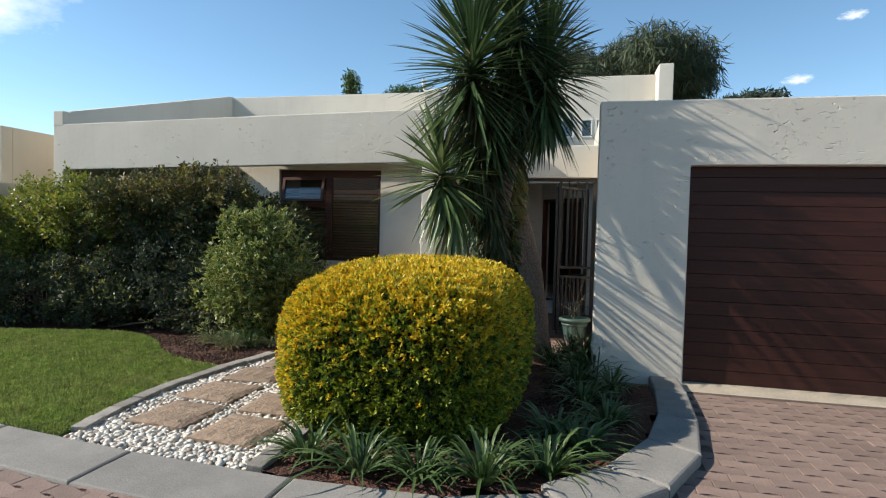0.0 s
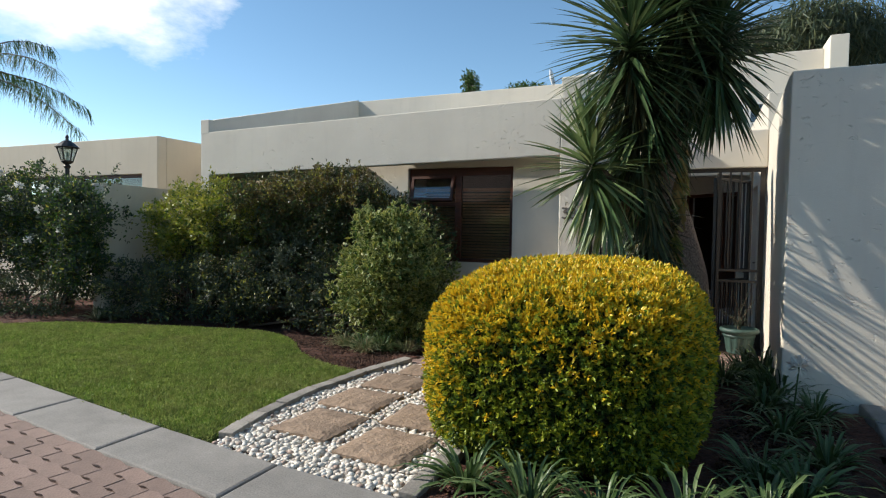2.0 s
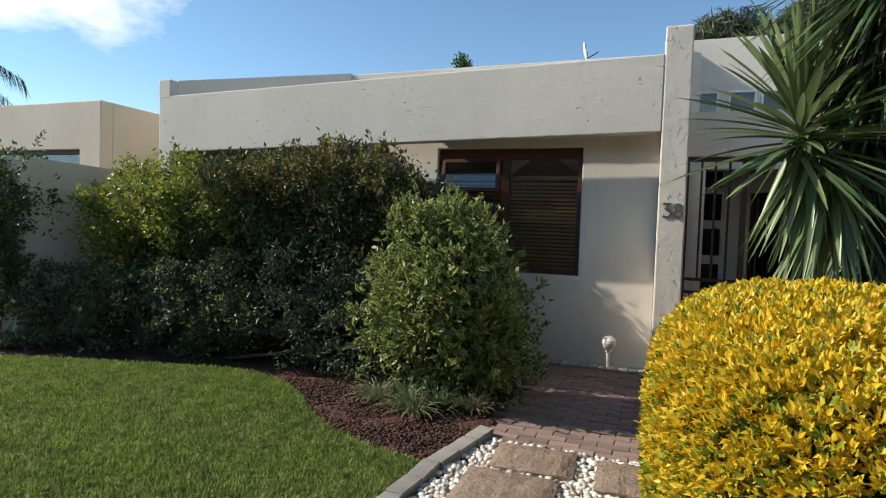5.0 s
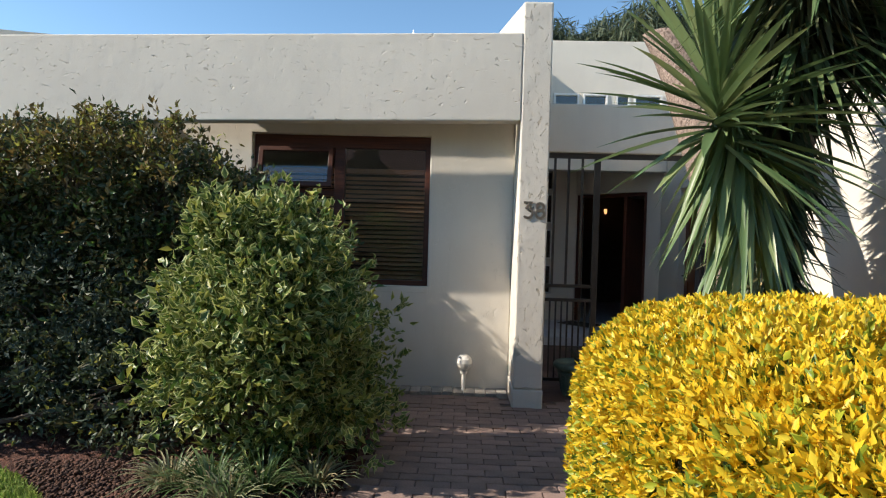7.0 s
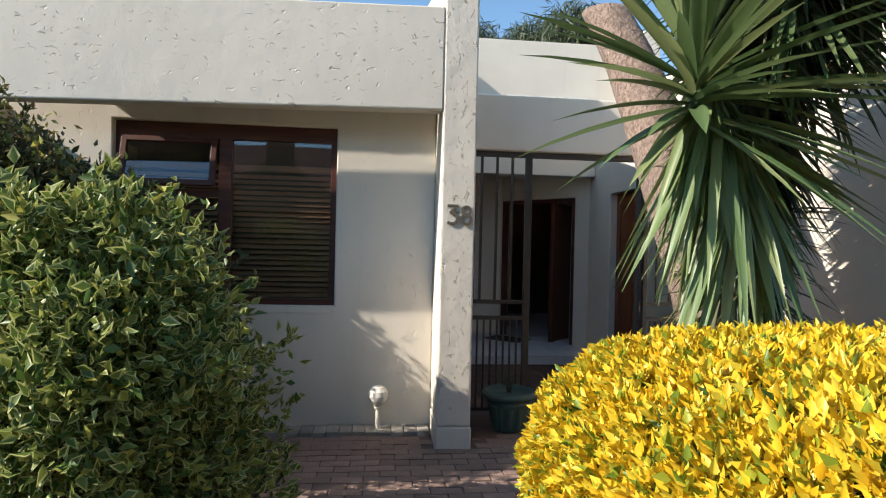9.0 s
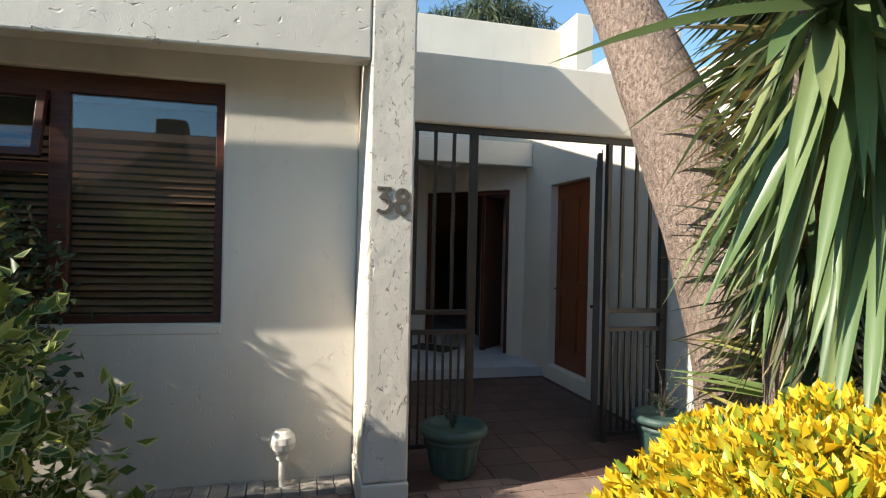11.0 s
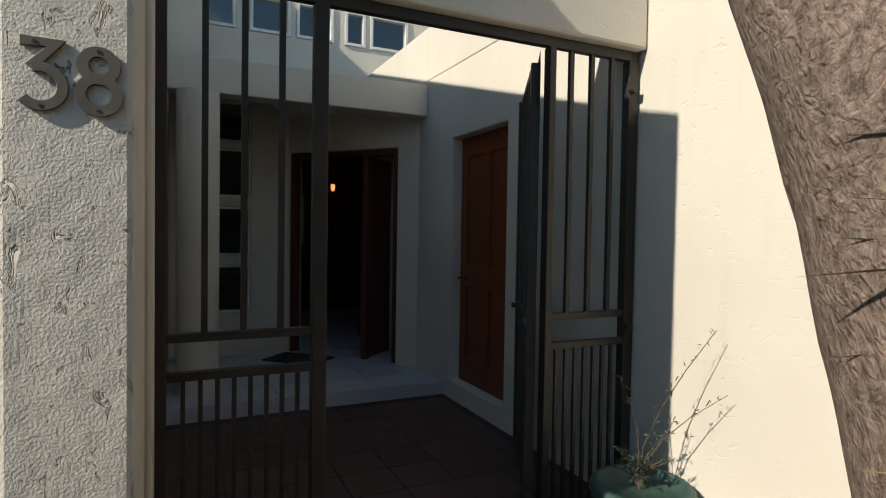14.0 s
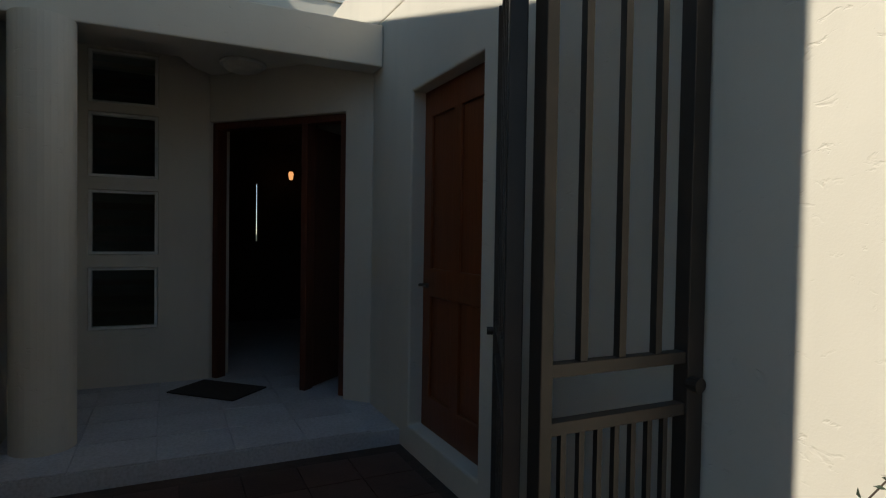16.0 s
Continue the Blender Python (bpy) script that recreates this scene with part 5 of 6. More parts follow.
skirt([(1.50, -2.05, 3.8), (1.48, -2.0, 3.1), (1.45, -1.97, 2.8)], 400, 0.56, 0.034, "hanging_leaves", m_yucca_old, 0.75)
rosette((1.80, -1.85, 3.50), 420, 0.66, 0.038, "crown", m_yucca, -1.1, 1.4, 0.2, 0.14)
skirt([(1.80, -1.8, 3.5), (1.70, -1.80, 3.1), (1.56, -1.78, 2.75)], 480, 0.54, 0.034, "hanging_leaves", m_yucca_old, 0.7)
rosette((1.24, -1.95, 2.80), 190, 0.58, 0.036, "crown", m_yucca, -0.9, 0.6, 0.25, 0.12, (150, 400))
rosette((1.16, -1.80, 2.35), 130, 0.46, 0.036, "crown", m_yucca_old, -0.9, 0.5, 0.25, 0.12, (170, 380))
skirt([(1.26, -1.75, 2.3), (1.30, -1.60, 1.7), (1.38, -1.50, 1.2)], 60, 0.50, 0.032, "dry_leaves", m_yucca_dry, 0.8)
rosette((1.28, -1.62, 1.75), 70, 0.42, 0.036, "side_crown", m_yucca_old, -0.9, 0.4, 0.2, 0.35, (190, 370))
for zc, mt, nl in ((0.70, m_yucca_sunlit, 26), (1.0, m_yucca_sunlit, 32), (1.35, m_yucca_sunlit, 36), (1.7, m_yucca_sunlit, 36), (2.05, m_yucca_sunlit, 36), (2.4, m_yucca_sunlit, 40), (1.5, m_yucca_old, 36), (1.2, m_yucca_dry, 9), (2.15, m_yucca_dry, 50), (2.6, m_yucca_dry, 40), (2.7, m_yucca_old, 90), (3.0, m_yucca, 90)):
    rosette((1.47, -1.63, zc), nl, 0.70, 0.052, "side_leaves", mt, -0.6, 0.45, 0.10, 0.15, (78, 126))

# ---- distant trees ----
def far_tree(name, label, x, y, z, r, height, n, size, mt, droop=0.0):
    ob = thing(name, label, "tree", (x, y, 0))
    part("trunk", tube([(0, 0, -0.1), (0.1, 0, z * 0.5), (0, 0, z)], [0.28, 0.2, 0.09], 12), m_branch, ob)
    bm = bmesh.new()
    centres = []
    for k in range(9):
        d = Vector(sphere_dirs(1)[0])
        e = Vector((d.x * r * 0.65, d.y * r * 0.65, z + abs(d.z) * height * 0.45))
        add_tube(bm, [(0, 0, z * 0.75), Vector((0, 0, z * 0.85)).lerp(e, 0.5), e], [0.09, 0.06, 0.02], 6)
        centres.append(e)
    part("limbs", bm, m_branch, ob)
    at = np.concatenate([np.array(c) + sphere_dirs(n // 9) * np.array([r * 0.5, r * 0.5, height * 0.32]) * (rng.random((n // 9, 1)) ** 0.5) for c in centres])
    way = rng.normal(size=at.shape) * 0.6 + np.array([0, 0, -droop])
    L = rng.uniform(0.6, 1.2, len(at)) * size
    part("crown", leaves("crown", at, way, L, L * (0.055 if droop else 0.35), mt), mt, ob)
    return ob


far_tree("weeping_tree", "tall blue-green weeping tree behind the house", 4.3, 11.2, 6.2, 2.0, 2.8, 17000, 0.42, m_pine, 0.9)
far_tree("weeping_tree", "dark green tree behind the entrance roof", 1.9, 12.0, 6.2, 1.7, 2.2, 11000, 0.42, m_pine, 0.9)
far_tree("leafy_tree", "small far tree top above the roofline", -7.0, 14.5, 6.9, 0.55, 1.5, 900, 0.17, m_green)
far_tree("leafy_tree", "low far tree top above the roofline", -4.7, 15.0, 6.95, 1.1, 0.55, 800, 0.15, m_green)
far_tree("leafy_tree", "far grey-green tree line behind the garage", 8.2, 14.0, 5.9, 1.3, 0.9, 4000, 0.2, m_grey_leaf)
far_tree("leafy_tree", "far grey-green tree line behind the garage", 11.0, 14.5, 5.6, 1.5, 0.9, 4000, 0.2, m_grey_leaf)

# ---- feather palm ----
palm = thing("feather_palm", "tall palm with feathery drooping fronds", "palm tree", (-20.8, 3.0, 0.2))
part("trunk", tube([(0, 0, -1.0), (0.1, 0, 3), (0, 0, 6.2)], [0.28, 0.22, 0.2], 14), m_bark, palm)
for k, (az, el, ln) in enumerate(((-2, 8, 6.0), (3, -7, 6.1), (28, 35, 4.0), (60, 10, 4), (100, 20, 4), (150, 5, 4), (200, 25, 4), (250, 10, 4), (300, 20, 4), (335, 40, 4))):
    a, e = radians(az), radians(el)
    ss = np.linspace(0, 1, 26)
    px = np.stack([np.cos(a) * np.cos(e) * ln * ss, np.sin(a) * np.cos(e) * ln * ss, 6.2 + np.sin(e) * ln * ss - 1.5 * ss ** 2.4], 1)
    fr = part("frond", tube([tuple(p) for p in px[::5]] + [tuple(px[-1])], [0.035, 0.03, 0.024, 0.018, 0.012, 0.008, 0.004][: len(px[::5]) + 1], 6), m_branch, palm)
    at = np.repeat(px[3:], 14, axis=0) + rng.normal(size=(23 * 14, 3)) * 0.03
    sgn = np.where(rng.random(len(at)) < 0.5, 1, -1)
    way = np.stack([-np.sin(a) * sgn * 0.45 + 0.3 * np.cos(a), np.cos(a) * sgn * 0.45 + 0.3 * np.sin(a), np.full(len(at), -0.55)], 1) + rng.normal(size=at.shape) * 0.15
    part("foliage", blades("foliage", at, way, rng.uniform(0.35, 0.6, len(at)), np.full(len(at), 0.02), m_green, 0.4, 3), m_green, fr)

# ---- street lamp ----
lamp = thing("street_lamp", "black iron garden lamp post with lantern", "street lamp", (-8.45, -1.0, 0.05))
part("post", lathe([(0.10, -0.06), (0.10, 0.05), (0.07, 0.12), (0.06, 0.5), (0.045, 0.56), (0.038, 1.2), (0.036, 2.36), (0.06, 2.40), (0.03, 2.44)], 16), m_black_iron, lamp)
part("lantern_base", lathe([(0.05, 2.44), (0.09, 2.47), (0.10, 2.49), (0.09, 2.50)], 8), m_black_iron, lamp)
part("glass", lathe([(0.085, 2.50), (0.15, 2.72), (0.148, 2.722), (0.08, 2.502)], 6), m_glass, lamp)
for k in range(6):
    a = 2 * math.pi * k / 6
    part("lantern_bar", tube([(0.088 * math.cos(a), 0.088 * math.sin(a), 2.50), (0.155 * math.cos(a), 0.155 * math.sin(a), 2.73)], 0.009, 6), m_black_iron, lamp)
part("lantern_roof", lathe([(0.18, 2.72), (0.19, 2.735), (0.13, 2.79), (0.07, 2.84), (0.03, 2.86), (0.022, 2.89), (0.03, 2.91), (0.004, 2.96)], 12), m_black_iron, lamp)
part("bulb", lathe([(0.01, 2.5), (0.025, 2.54), (0.03, 2.60), (0.012, 2.65)], 10), m_globe, lamp)

# ---- lawn blades ----
def scatter(poly, n):
    lo, hi = np.min(poly, 0), np.max(poly, 0)
    p = rng.uniform(lo, hi, size=(int(n * 2.2), 2))
    ok = np.zeros(len(p), bool)
    q = np.array(poly)
    j = len(q) - 1
    for i in range(len(q)):
        (xa, ya), (xb, yb) = q[i], q[j]
        c = (ya > p[:, 1]) != (yb > p[:, 1])
        with np.errstate(divide="ignore", invalid="ignore"):
            ok ^= c & (p[:, 0] < (xb - xa) * (p[:, 1] - ya) / (yb - ya) + xa)
        j = i
    return p[ok][:n]


g = scatter(LAWN, 230000)
n = len(g)
lump = 0.5 + 0.5 * np.sin(g[:, 0] * 31 + 3 * np.sin(g[:, 1] * 19)) * np.sin(g[:, 1] * 37 + 2 * np.sin(g[:, 0] * 23))
at = np.stack([g[:, 0] + 0.014 * rng.normal(size=n), g[:, 1] + 0.014 * rng.normal(size=n), np.full(n, 0.104)], 1)
way = np.stack([rng.normal(size=n) * 0.5, rng.normal(size=n) * 0.5, np.full(n, 0.8)], 1)
L = rng.uniform(0.014, 0.036, n) + 0.016 * lump
solid("grass", leaves("grass", at, way, L, np.full(n, 0.0065), m_grass, 0.1, 0.2), "short mown green grass blades", "grass", "stuff")

# ---- gravel strip with stepping stones ----
strip = [(-1.04, -4.90), (-1.10, -4.3), (-1.14, -3.7), (-1.08, -3.0), (-0.96, -2.38), (0.33, -2.38), (0.33, -4.96)]
solid("gravel_bed", from_bm("gravel_bed", prism(strip, 0.0, 0.078), m_soil), "earth bed under white pebbles", "ground")
STONES = [(-0.65, -4.26, 0.47, 0.50, -4), (-0.04, -4.42, 0.48, 0.50, -3), (-0.70, -3.67, 0.50, 0.48, -2), (-0.06, -3.83, 0.48, 0.48, 2), (-0.68, -3.10, 0.50, 0.46, 1), (-0.05, -3.25, 0.48, 0.46, -1), (-0.62, -2.63, 0.48, 0.38, 3), (-0.02, -2.68, 0.48, 0.42, 2)]


def stepping_stone(w, d, seed):
    bm = bmesh.new()
    bmesh.ops.create_grid(bm, x_segments=12, y_segments=12, size=0.5)
    for v in bm.verts:
        x, y = v.co.x, v.co.y
        edge = max(abs(x), abs(y))
        k = 1 + 0.035 * noise.noise((x * 5 + seed, y * 5, seed))
        drop = 0.018 if edge > 0.49 else 0.005 if edge > 0.40 else 0
        v.co = (x * w * k, y * d * k, 0.052 - drop + 0.007 * noise.noise((x * 9 + seed * 3, y * 9, 1)))
    rim = [e for e in bm.edges if e.is_boundary]
    r = bmesh.ops.extrude_edge_only(bm, edges=rim)
    for v in r["geom"]:
        if isinstance(v, bmesh.types.BMVert):
            v.co.z = -0.02
    return bm


for i, (x, y, w, d, a) in enumerate(STONES):
    me = from_bm("stepping_stone", stepping_stone(w, d, i * 1.7), m_slab)
    o = tagged(new("stepping_stone", me), "rough square sandstone slab set in white pebbles", "paving stone", "stepping stones", "")
    o.matrix_world = pose(x, y, 0.082, 0, 0, a)


def pebble_field(poly, n, z, rmin, rmax, avoid, mt=None):
    p = scatter(poly, int(n * 1.9))
    bad = np.zeros(len(p), bool)
    for x, y, w, d, a in avoid:
        bad |= (np.abs(p[:, 0] - x) < w / 2 - 0.005) & (np.abs(p[:, 1] - y) < d / 2 - 0.005)
    p = p[~bad][:n]
    t = bmesh.new()
    bmesh.ops.create_icosphere(t, subdivisions=1, radius=1.0)
    tv = np.array([v.co[:] for v in t.verts])
    tf = np.array([[v.index for v in f.verts] for f in t.faces])
    t.free()
    m = len(p)
    r = rng.uniform(rmin, rmax, m)
    sc = np.stack([r * rng.uniform(0.9, 1.45, m), r * rng.uniform(0.8, 1.1, m), r * rng.uniform(0.5, 0.8, m)], 1)
    a = rng.uniform(0, 2 * np.pi, m)
    v = tv[None] * sc[:, None]
    ca, sa = np.cos(a)[:, None], np.sin(a)[:, None]
    v = np.stack([v[..., 0] * ca - v[..., 1] * sa, v[..., 0] * sa + v[..., 1] * ca, v[..., 2]], -1)
    v += np.stack([p[:, 0], p[:, 1], z + rng.uniform(-0.006, 0.016, m)], 1)[:, None]
    f = tf[None] + (np.arange(m) * len(tv))[:, None, None]
    return fast_mesh("pebbles", v.reshape(-1, 3), f.reshape(-1, 3), mt or m_pebble_white, mt is None)


def pebble_material():
    n = Nodes("pebble_stone", 0.55)
    c = n.ramp(n.island(), (0.0, (0.70, 0.66, 0.58)), (0.5, (0.56, 0.51, 0.43)), (0.85, (0.40, 0.35, 0.29)), (1.0, (0.33, 0.23, 0.17)))
    n.color(c)
    n.bump(n.noise(120, 2), 0.1, 0.002)
    return n.m


m_pebble_white = pebble_material()


def mulch_material():
    n = Nodes("bark_mulch", 0.95)
    n.color(n.ramp(n.island(), (0.0, (0.028, 0.011, 0.007)), (0.5, (0.062, 0.026, 0.014)), (1.0, (0.12, 0.058, 0.032))))
    n.bump(n.noise(60, 3), 0.5, 0.004)
    return n.m


m_mulch = mulch_material()
solid("white_pebbles", pebble_field(strip, 4600, 0.086, 0.013, 0.026, STONES), "loose white pebbles around stepping stones", "pebbles", "stuff")

solid("bark_mulch", pebble_field([(-1.2, -2.90), (-1.12, -2.3), (-1.08, -1.6), (-2.0, -1.6), (-3.0, -1.75), (-2.85, -1.93), (-2.55, -2.15), (-2.25, -2.46), (-1.95, -2.67), (-1.65, -2.80)], 9000, 0.094, 0.004, 0.014, [], m_mulch), "reddish bark mulch and clods on the bed", "mulch", "stuff")
solid("bark_mulch", pebble_field([(0.50, -4.85), (1.5, -4.85), (2.2, -4.4), (2.6, -3.4), (2.7, -2.4), (1.9, -2.3), (1.8, -4.4), (0.5, -4.6)], 4200, 0.10, 0.005, 0.016, [], m_mulch), "dark bark mulch under the strap-leaved plants", "mulch", "stuff")

# ---- brick edging ----
edging = thing("brick_edging", "weathered grey-brown brick edging of the path", "edging", kind="structure")
brick_me = from_bm("brick", box(-0.052, 0.052, -0.108, 0.108, -0.06, 0.035, 0.006), m_edging)


def lay(line, step, parent, me, z):
    d = 0.0
    for (xa, ya), (xb, yb) in zip(line, line[1:]):
        ln = math.dist((xa, ya), (xb, yb))
        while d < ln:
            k = d / ln
            o = part("brick", me, m_edging, parent)
            o.matrix_basis = pose(xa + (xb - xa) * k, ya + (yb - ya) * k, z + random.uniform(-0.006, 0.006), random.uniform(-2, 2), random.uniform(-2, 2), math.degrees(math.atan2(yb - ya, xb - xa)) - 90 + random.uniform(-3, 3))
            d += step
        d -= ln


lay([(-1.085, -4.62), (-1.15, -4.3), (-1.195, -3.7), (-1.14, -3.0), (-1.02, -2.36)], 0.225, edging, brick_me, 0.10)
lay([(0.385, -4.86), (0.385, -2.4)], 0.225, edging, brick_me, 0.10)

# ---- entrance paving ----
paving = thing("entrance_paving", "brown clay brick paving before the entrance", "paving", kind="structure")
PAVE = [(-1.30, 0.50), (-1.06, -0.4), (-1.06, -2.40), (0.45, -2.40), (0.50, -1.75), (1.05, -1.55), (1.55, -1.25), (2.40, -1.0), (2.45, 0.30), (0.25, 0.30), (0.25, 0.50)]
part("bedding", prism([(-1.06, -2.40), (0.45, -2.40), (1.05, -1.55), (2.40, -1.0), (2.40, -0.4), (-1.1, -0.4)], -0.05, lambda x, y: level(y) - 0.012), m_joint, paving)
part("bedding", prism([(-1.3, -0.4), (2.40, -0.4), (2.40, 0.2), (0.26, 0.2), (0.26, 0.5), (-1.3, 0.5)], -0.05, -0.012), m_joint, paving)
pave_me = from_bm("brick", box(-0.0975, 0.0975, -0.0475, 0.0475, -0.03, 0.0, 0.004), m_paver_dark)
rest, count = bmesh.new(), 0
for j in range(30):
    for i in range(19):
        x, y = -1.2 + i * 0.2 + (0.1 if j % 2 else 0), -2.345 + j * 0.1
        if not inside(x, y, PAVE) or (y > 0.0 and -0.05 < x < 0.33):
            continue
        m = pose(x, y, level(y) + random.uniform(-0.004, 0.003), random.uniform(-1.2, 1.2) + (-2.8 if -2.4 < y < -0.4 else 0), random.uniform(-1.2, 1.2), random.uniform(-1, 1))
        if count < 300:
            o = part("brick", pave_me, m_paver_dark, paving)
            o.matrix_basis = m
            count += 1
        else:
            b = box(-0.0975, 0.0975, -0.0475, 0.0475, -0.03, 0.0)
            bmesh.ops.transform(b, matrix=m, verts=b.verts)
            tmp = bpy.data.meshes.new("tmp")
            b.to_mesh(tmp)
            b.free()
            rest.from_mesh(tmp)
            bpy.data.meshes.remove(tmp)
if rest.verts:
    tagged(part("far_bricks", from_bm("far_bricks", rest, m_paver_dark), m_paver_dark, paving), kind="stuff")
# pale border bricks along the window wall
wall_row = thing("wall_border", "row of brick pavers along the house wall", "paving", kind="structure")
row_me = from_bm("brick", box(-0.047, 0.047, -0.0975, 0.0975, -0.03, 0.03, 0.005), m_edging)
for i in range(13):
    o = part("brick", row_me, m_edging, wall_row)
    o.matrix_basis = pose(-1.27 + i * 0.1, 0.40, random.uniform(-0.004, 0.004), 0, 0, random.uniform(-2, 2))

# ---- street and driveway of interlocking pavers ----
def zigzag_paver(l=0.223, w=0.1095, s=0.014):
    """One wavy-sided interlocking paver."""
    xs = [-l / 2, -l / 4, 0, l / 4, l / 2]
    off = [0, s, 0, -s, 0]
    out = [(x, -w / 2 + o) for x, o in zip(xs, off)] + [(x, w / 2 + o) for x, o in zip(xs[::-1], off[::-1])]
    bm = prism(out, -0.03, 0.0)
    top = [e for e in bm.edges if all(v.co.z > -0.01 for v in e.verts)]
    bmesh.ops.bevel(bm, geom=top, offset=0.003, segments=1, affect="EDGES")
    return bm


zig = from_bm("paver", zigzag_paver(), m_paver)
zig_small = np.array([v.co[:] for v in zig.vertices])
zig_faces = [list(p.vertices) for p in zig.polygons]


def pave(parent, x0, x1, y0, y1, turn, z, keep, near):
    """Rows of pavers; the nearest 300 singly, the others as one mesh."""
    made, vs, fs = 0, [], []
    spots = []
    c, s = math.cos(radians(turn)), math.sin(radians(turn))
    for j in range(int((y1 - y0) / 0.112)):
        for i in range(int((x1 - x0) / 0.226)):
            u, v = x0 + i * 0.226 + (0.113 if j % 2 else 0), y0 + j * 0.112
            x, y = u * c - v * s, u * s + v * c
            if keep(x, y):
                spots.append((x, y))
    spots.sort(key=lambda p: math.dist(p, near))
    for x, y in spots:
        m = pose(x, y, z + random.uniform(-0.002, 0.002), random.uniform(-0.5, 0.5), random.uniform(-0.5, 0.5), turn + random.uniform(-0.5, 0.5))
        if made < 300:
            o = part("paver", zig, m_paver, parent)
            o.matrix_basis = m
            made += 1
        else:
            k = len(vs)
            vs += [tuple(m @ Vector(p)) for p in zig_small]
            fs += [[a + k for a in f] for f in zig_faces]
    if vs:
        tagged(part("far_pavers", mesh_of("far_pavers", vs, fs, m_paver), m_paver, parent), kind="stuff")


def kerb_y(x):
    """The street side of the kerb."""
    for (_, a), (_, b) in zip(KERB[:10], KERB[1:11]):
        if a[0] <= x <= b[0]:
            return a[1] + (b[1] - a[1]) * (x - a[0]) / (b[0] - a[0])
    return -5.45


def kerb_x(y):
    pts = [k[1] for k in KERB[11:]]
    for a, b in zip(pts, pts[1:]):
        if a[1] <= y <= b[1]:
            return a[0] + (b[0] - a[0]) * (y - a[1]) / (b[1] - a[1])
    return 1.6


def on_street(x, y):
    if x < 1.6:
        return y < kerb_y(x) + 0.03
    edge = kerb_x(y) if y > -5.15 else 2.2 + (y + 5.15) * 2.2
    return x > edge - 0.03 and y < -2.36


street = thing("street", "reddish brown interlocking clay paver street", "street", kind="structure")
part("bedding", prism([(-30, -12), (12, -12), (12, -2.30), (3.0, -2.30), (2.9, -3.6), (2.4, -4.8), (1.6, -5.3), (0.65, -5.42), (-1.57, -5.2), (-8, -4.3), (-16, -3.15), (-30, -2)], 0.0, 0.088), m_joint, street)
pave(street, -9.0, 2.6, -7.6, -3.0, -8.0, 0.103, lambda x, y: on_street(x, y) and x < 1.6 and -7.4 < y, (-1.2, -5.6))
drive = thing("driveway", "reddish brown interlocking clay paver driveway", "driveway", kind="structure")
pave(drive, 1.6, 6.6, -7.4, -2.3, 0.0, 0.096, lambda x, y: on_street(x, y) and x >= 1.6, (3.6, -3.2))

# ---- pots ----
def pot_thing(x, y, group, label):
    ob = thing("flower_pot", label, "pot", (x, y, 0.0), group)
    bm = bmesh.new()
    sides, prof = 48, [(0.135, 0.0), (0.145, 0.01), (0.155, 0.06), (0.180, 0.20), (0.192, 0.215), (0.198, 0.23), (0.192, 0.245), (0.205, 0.27)]
    rings = []
    for k, (r, zz) in enumerate(prof):
        rib = 0.006 if 2 <= k <= 3 else 0.0
        rings.append([bm.verts.new(((r + (rib if (s // 2) % 2 else -rib)) * math.cos(2 * math.pi * s / sides), (r + (rib if (s // 2) % 2 else -rib)) * math.sin(2 * math.pi * s / sides), zz)) for s in range(sides)])
    for a, b in zip(rings, rings[1:]):
        for s in range(sides):
            bm.faces.new((a[s], a[(s + 1) % sides], b[(s + 1) % sides], b[s]))
    bm.faces.new(rings[0])
    ob.scale = (0.93, 0.93, 0.97)
    part("body", from_bm("body", bm, m_pot), m_pot, ob)
    part("rim", from_bm("rim", lathe([(0.195, 0.262), (0.225, 0.268), (0.240, 0.285), (0.240, 0.305), (0.225, 0.322), (0.200, 0.325), (0.190, 0.30)], 40), m_pot, True), m_pot, ob, "rolled green rim")
    part("soil", lathe([(0.20, 0.285), (0.1, 0.295), (0.01, 0.30)], 24), m_soil, ob)
    return ob


pot_thing(2.18, 0.42, "pots at the gate", "green ribbed pot with straggly plant beside gate")
pot_thing(0.64, 0.46, "pots at the gate", "green ribbed pot behind the pillar")


def potted(x, y, label, stems):
    ob = thing("potted_plant", label, "plant", (x, y, 0.29))
    at, way = [], []
    for dx, dy, h, leafy in stems:
        pts = [Vector((dx * k * k, dy * k * k, h * k)) + Vector((0.015 * math.sin(7 * k + dx * 20), 0.01 * math.sin(5 * k), 0)) for k in (0, 0.25, 0.5, 0.75, 1.0)]
        part("stem", tube(pts, [0.0035, 0.003, 0.0025, 0.002, 0.0012], 5), m_branch, ob)
        for k in range(leafy):
            f = rng.uniform(0.15, 1.0)
            p = Vector((dx * f * f, dy * f * f, h * f))
            at.append(p[:])
            way.append(rng.normal(size=3) + np.array([0, 0, 0.4]))
    L = rng.uniform(0.02, 0.04, len(at))
    part("leaves", leaves("leaves", np.array(at), np.array(way), L, L * 0.25, m_grey_leaf), m_grey_leaf, ob)
    return ob


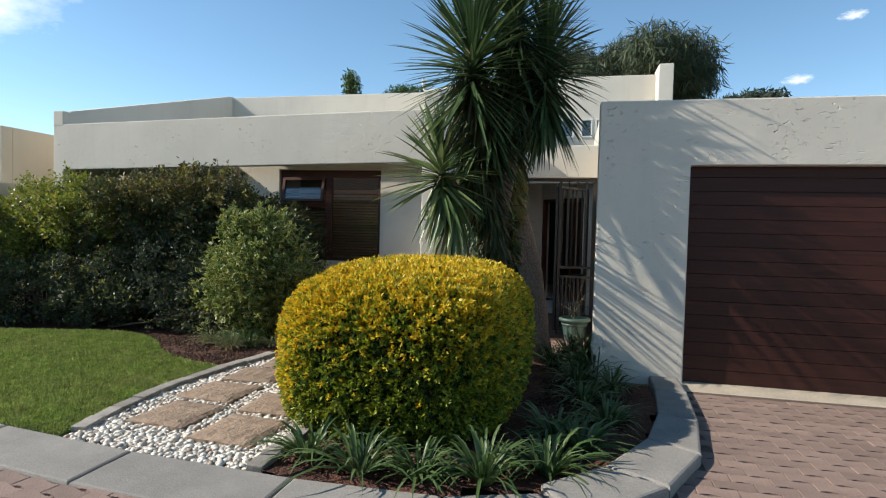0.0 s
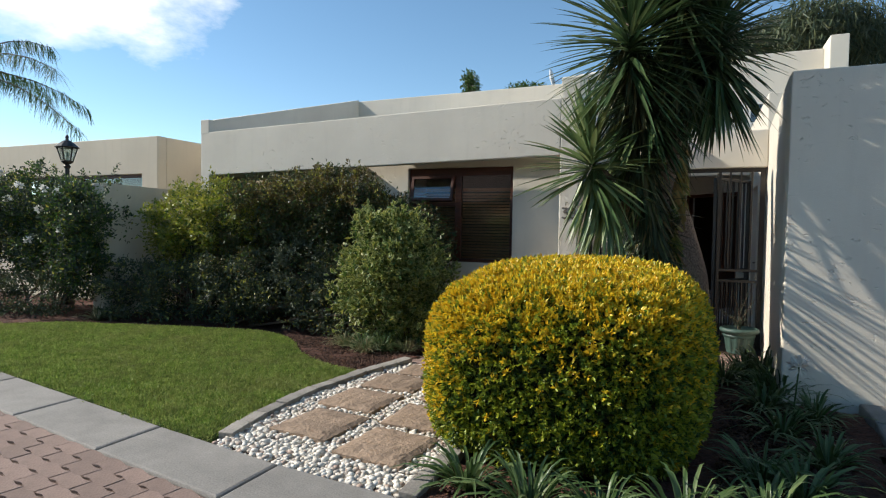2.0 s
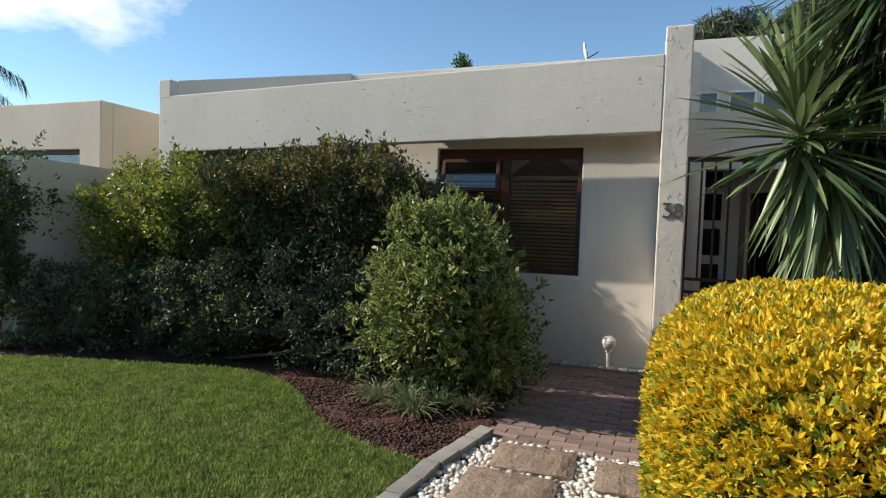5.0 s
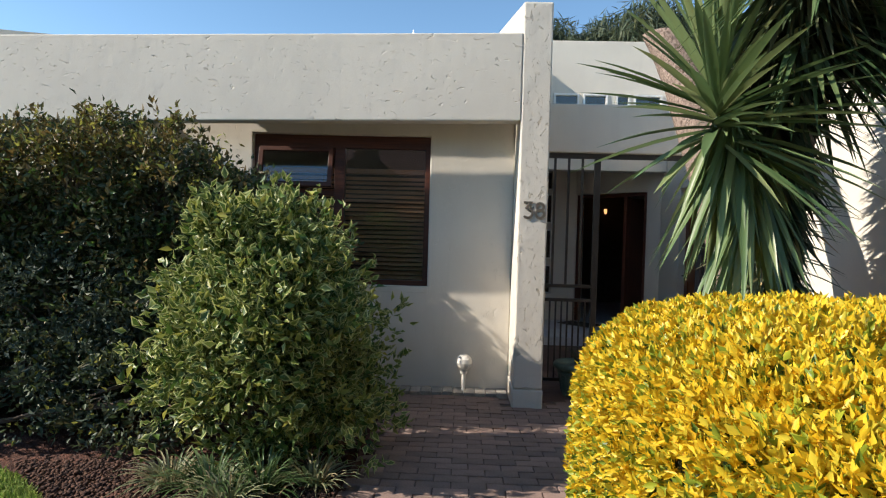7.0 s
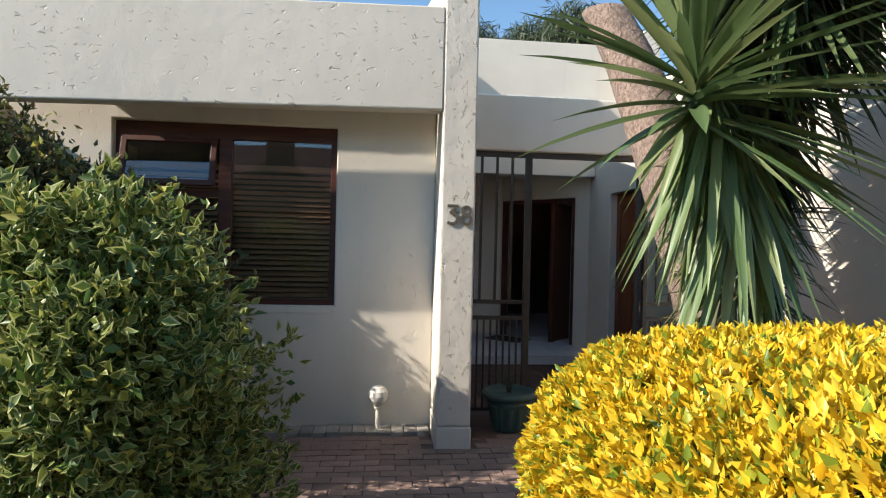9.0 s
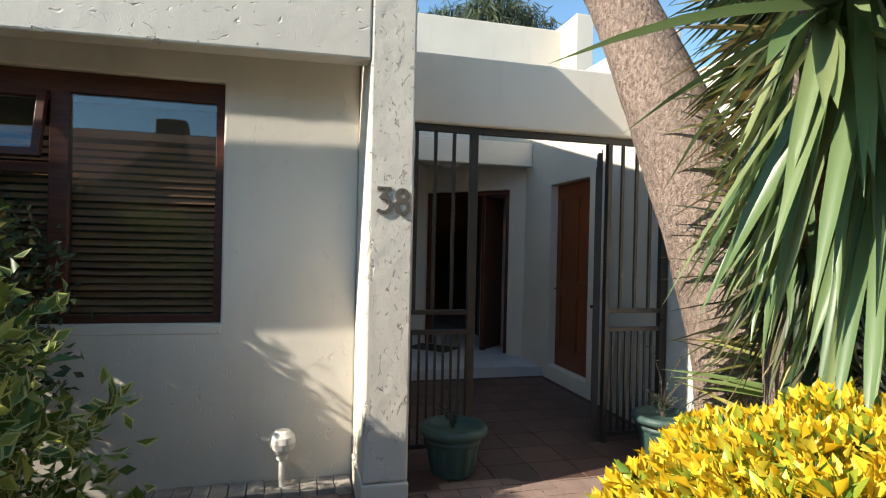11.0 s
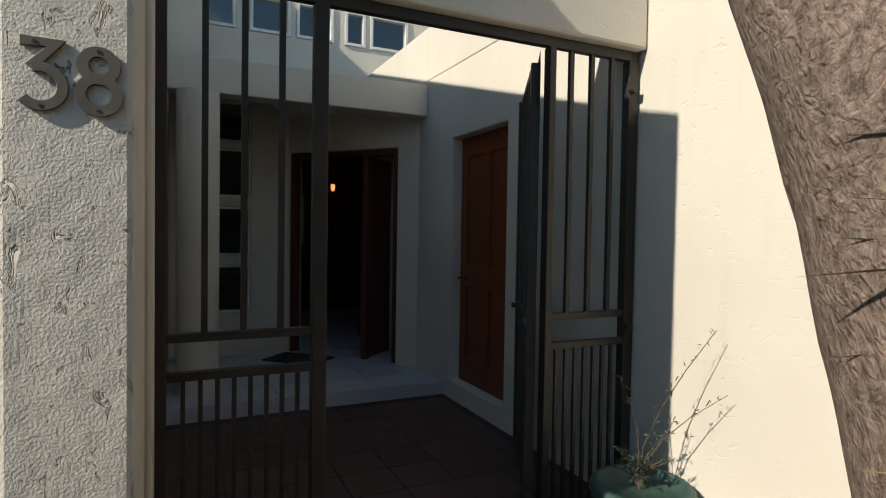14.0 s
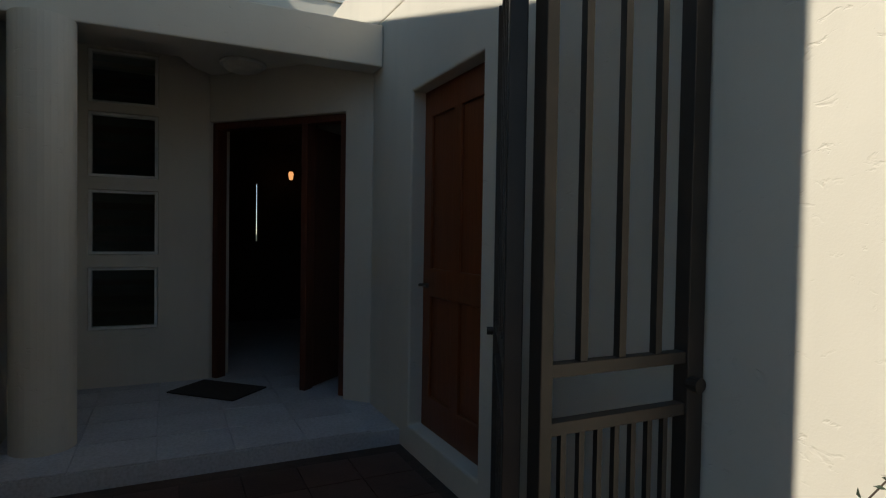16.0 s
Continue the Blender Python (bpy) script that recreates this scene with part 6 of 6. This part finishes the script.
stalks = [(0.17, -0.22, 0.72, 34), (0.20, -0.26, 0.46, 26), (0.12, -0.05, 0.30, 22), (-0.28, -0.10, 0.26, 18), (-0.1, 0.05, 0.5, 16)]
stalks += [(random.uniform(-0.14, 0.14), random.uniform(-0.14, 0.12), random.uniform(0.08, 0.2), 16) for _ in range(16)]
potted(2.18, 0.42, "straggly grey-green plant in the green pot", stalks)
potted(0.64, 0.46, "small dark plant in the green pot", [(random.uniform(-0.12, 0.12), random.uniform(-0.12, 0.12), random.uniform(0.08, 0.18), 14) for _ in range(12)])

# ---- clouds, far off ----
def cloud_material(name, most):
    n = Nodes(name)
    n.t.nodes.remove(n.p)
    em = n.t.nodes.new("ShaderNodeEmission")
    em.inputs[0].default_value = (1.0, 0.99, 0.97, 1)
    em.inputs[1].default_value = 1.15
    clear = n.t.nodes.new("ShaderNodeBsdfTransparent")
    ln = n.t.nodes.new("ShaderNodeVectorMath")
    ln.operation = "LENGTH"
    n.put(ln.inputs[0], n.co)
    edge = n.math("ADD", n.math("MULTIPLY", n.noise(2.3, 6, 0.6), 1.5), n.math("MULTIPLY", ln.outputs["Value"], -1.25))
    mx = n.t.nodes.new("ShaderNodeMixShader")
    n.put(mx.inputs[0], n.ramp(edge, (0.0, 0.0), (0.25, 0.35 * most), (0.6, 0.97 * most)))
    n.t.links.new(clear.outputs[0], mx.inputs[1])
    n.t.links.new(em.outputs[0], mx.inputs[2])
    n.t.links.new(mx.outputs[0], n.t.nodes["Material Output"].inputs[0])
    return n.m


m_cloud, m_wisp = cloud_material("cloud_vapour", 1.0), cloud_material("cloud_wisp", 0.55)
for d, w, h in (((-0.80, 0.52, 0.345), 330, 175), ((0.363, 0.88, 0.307), 26, 11), ((0.312, 0.92, 0.232), 30, 12)):
    me = mesh_of("cloud", [(-1, -1, 0), (1, -1, 0), (1, 1, 0), (-1, 1, 0)], [(0, 1, 2, 3)], m_cloud if w > 100 else m_wisp)
    o = solid("backdrop_cloud", me, "white fair-weather cloud in blue sky", "cloud")
    o.matrix_world = look(Vector(d).normalized() * 900, (0, 0, 0)) @ Matrix.Diagonal((w, h, 1, 1))
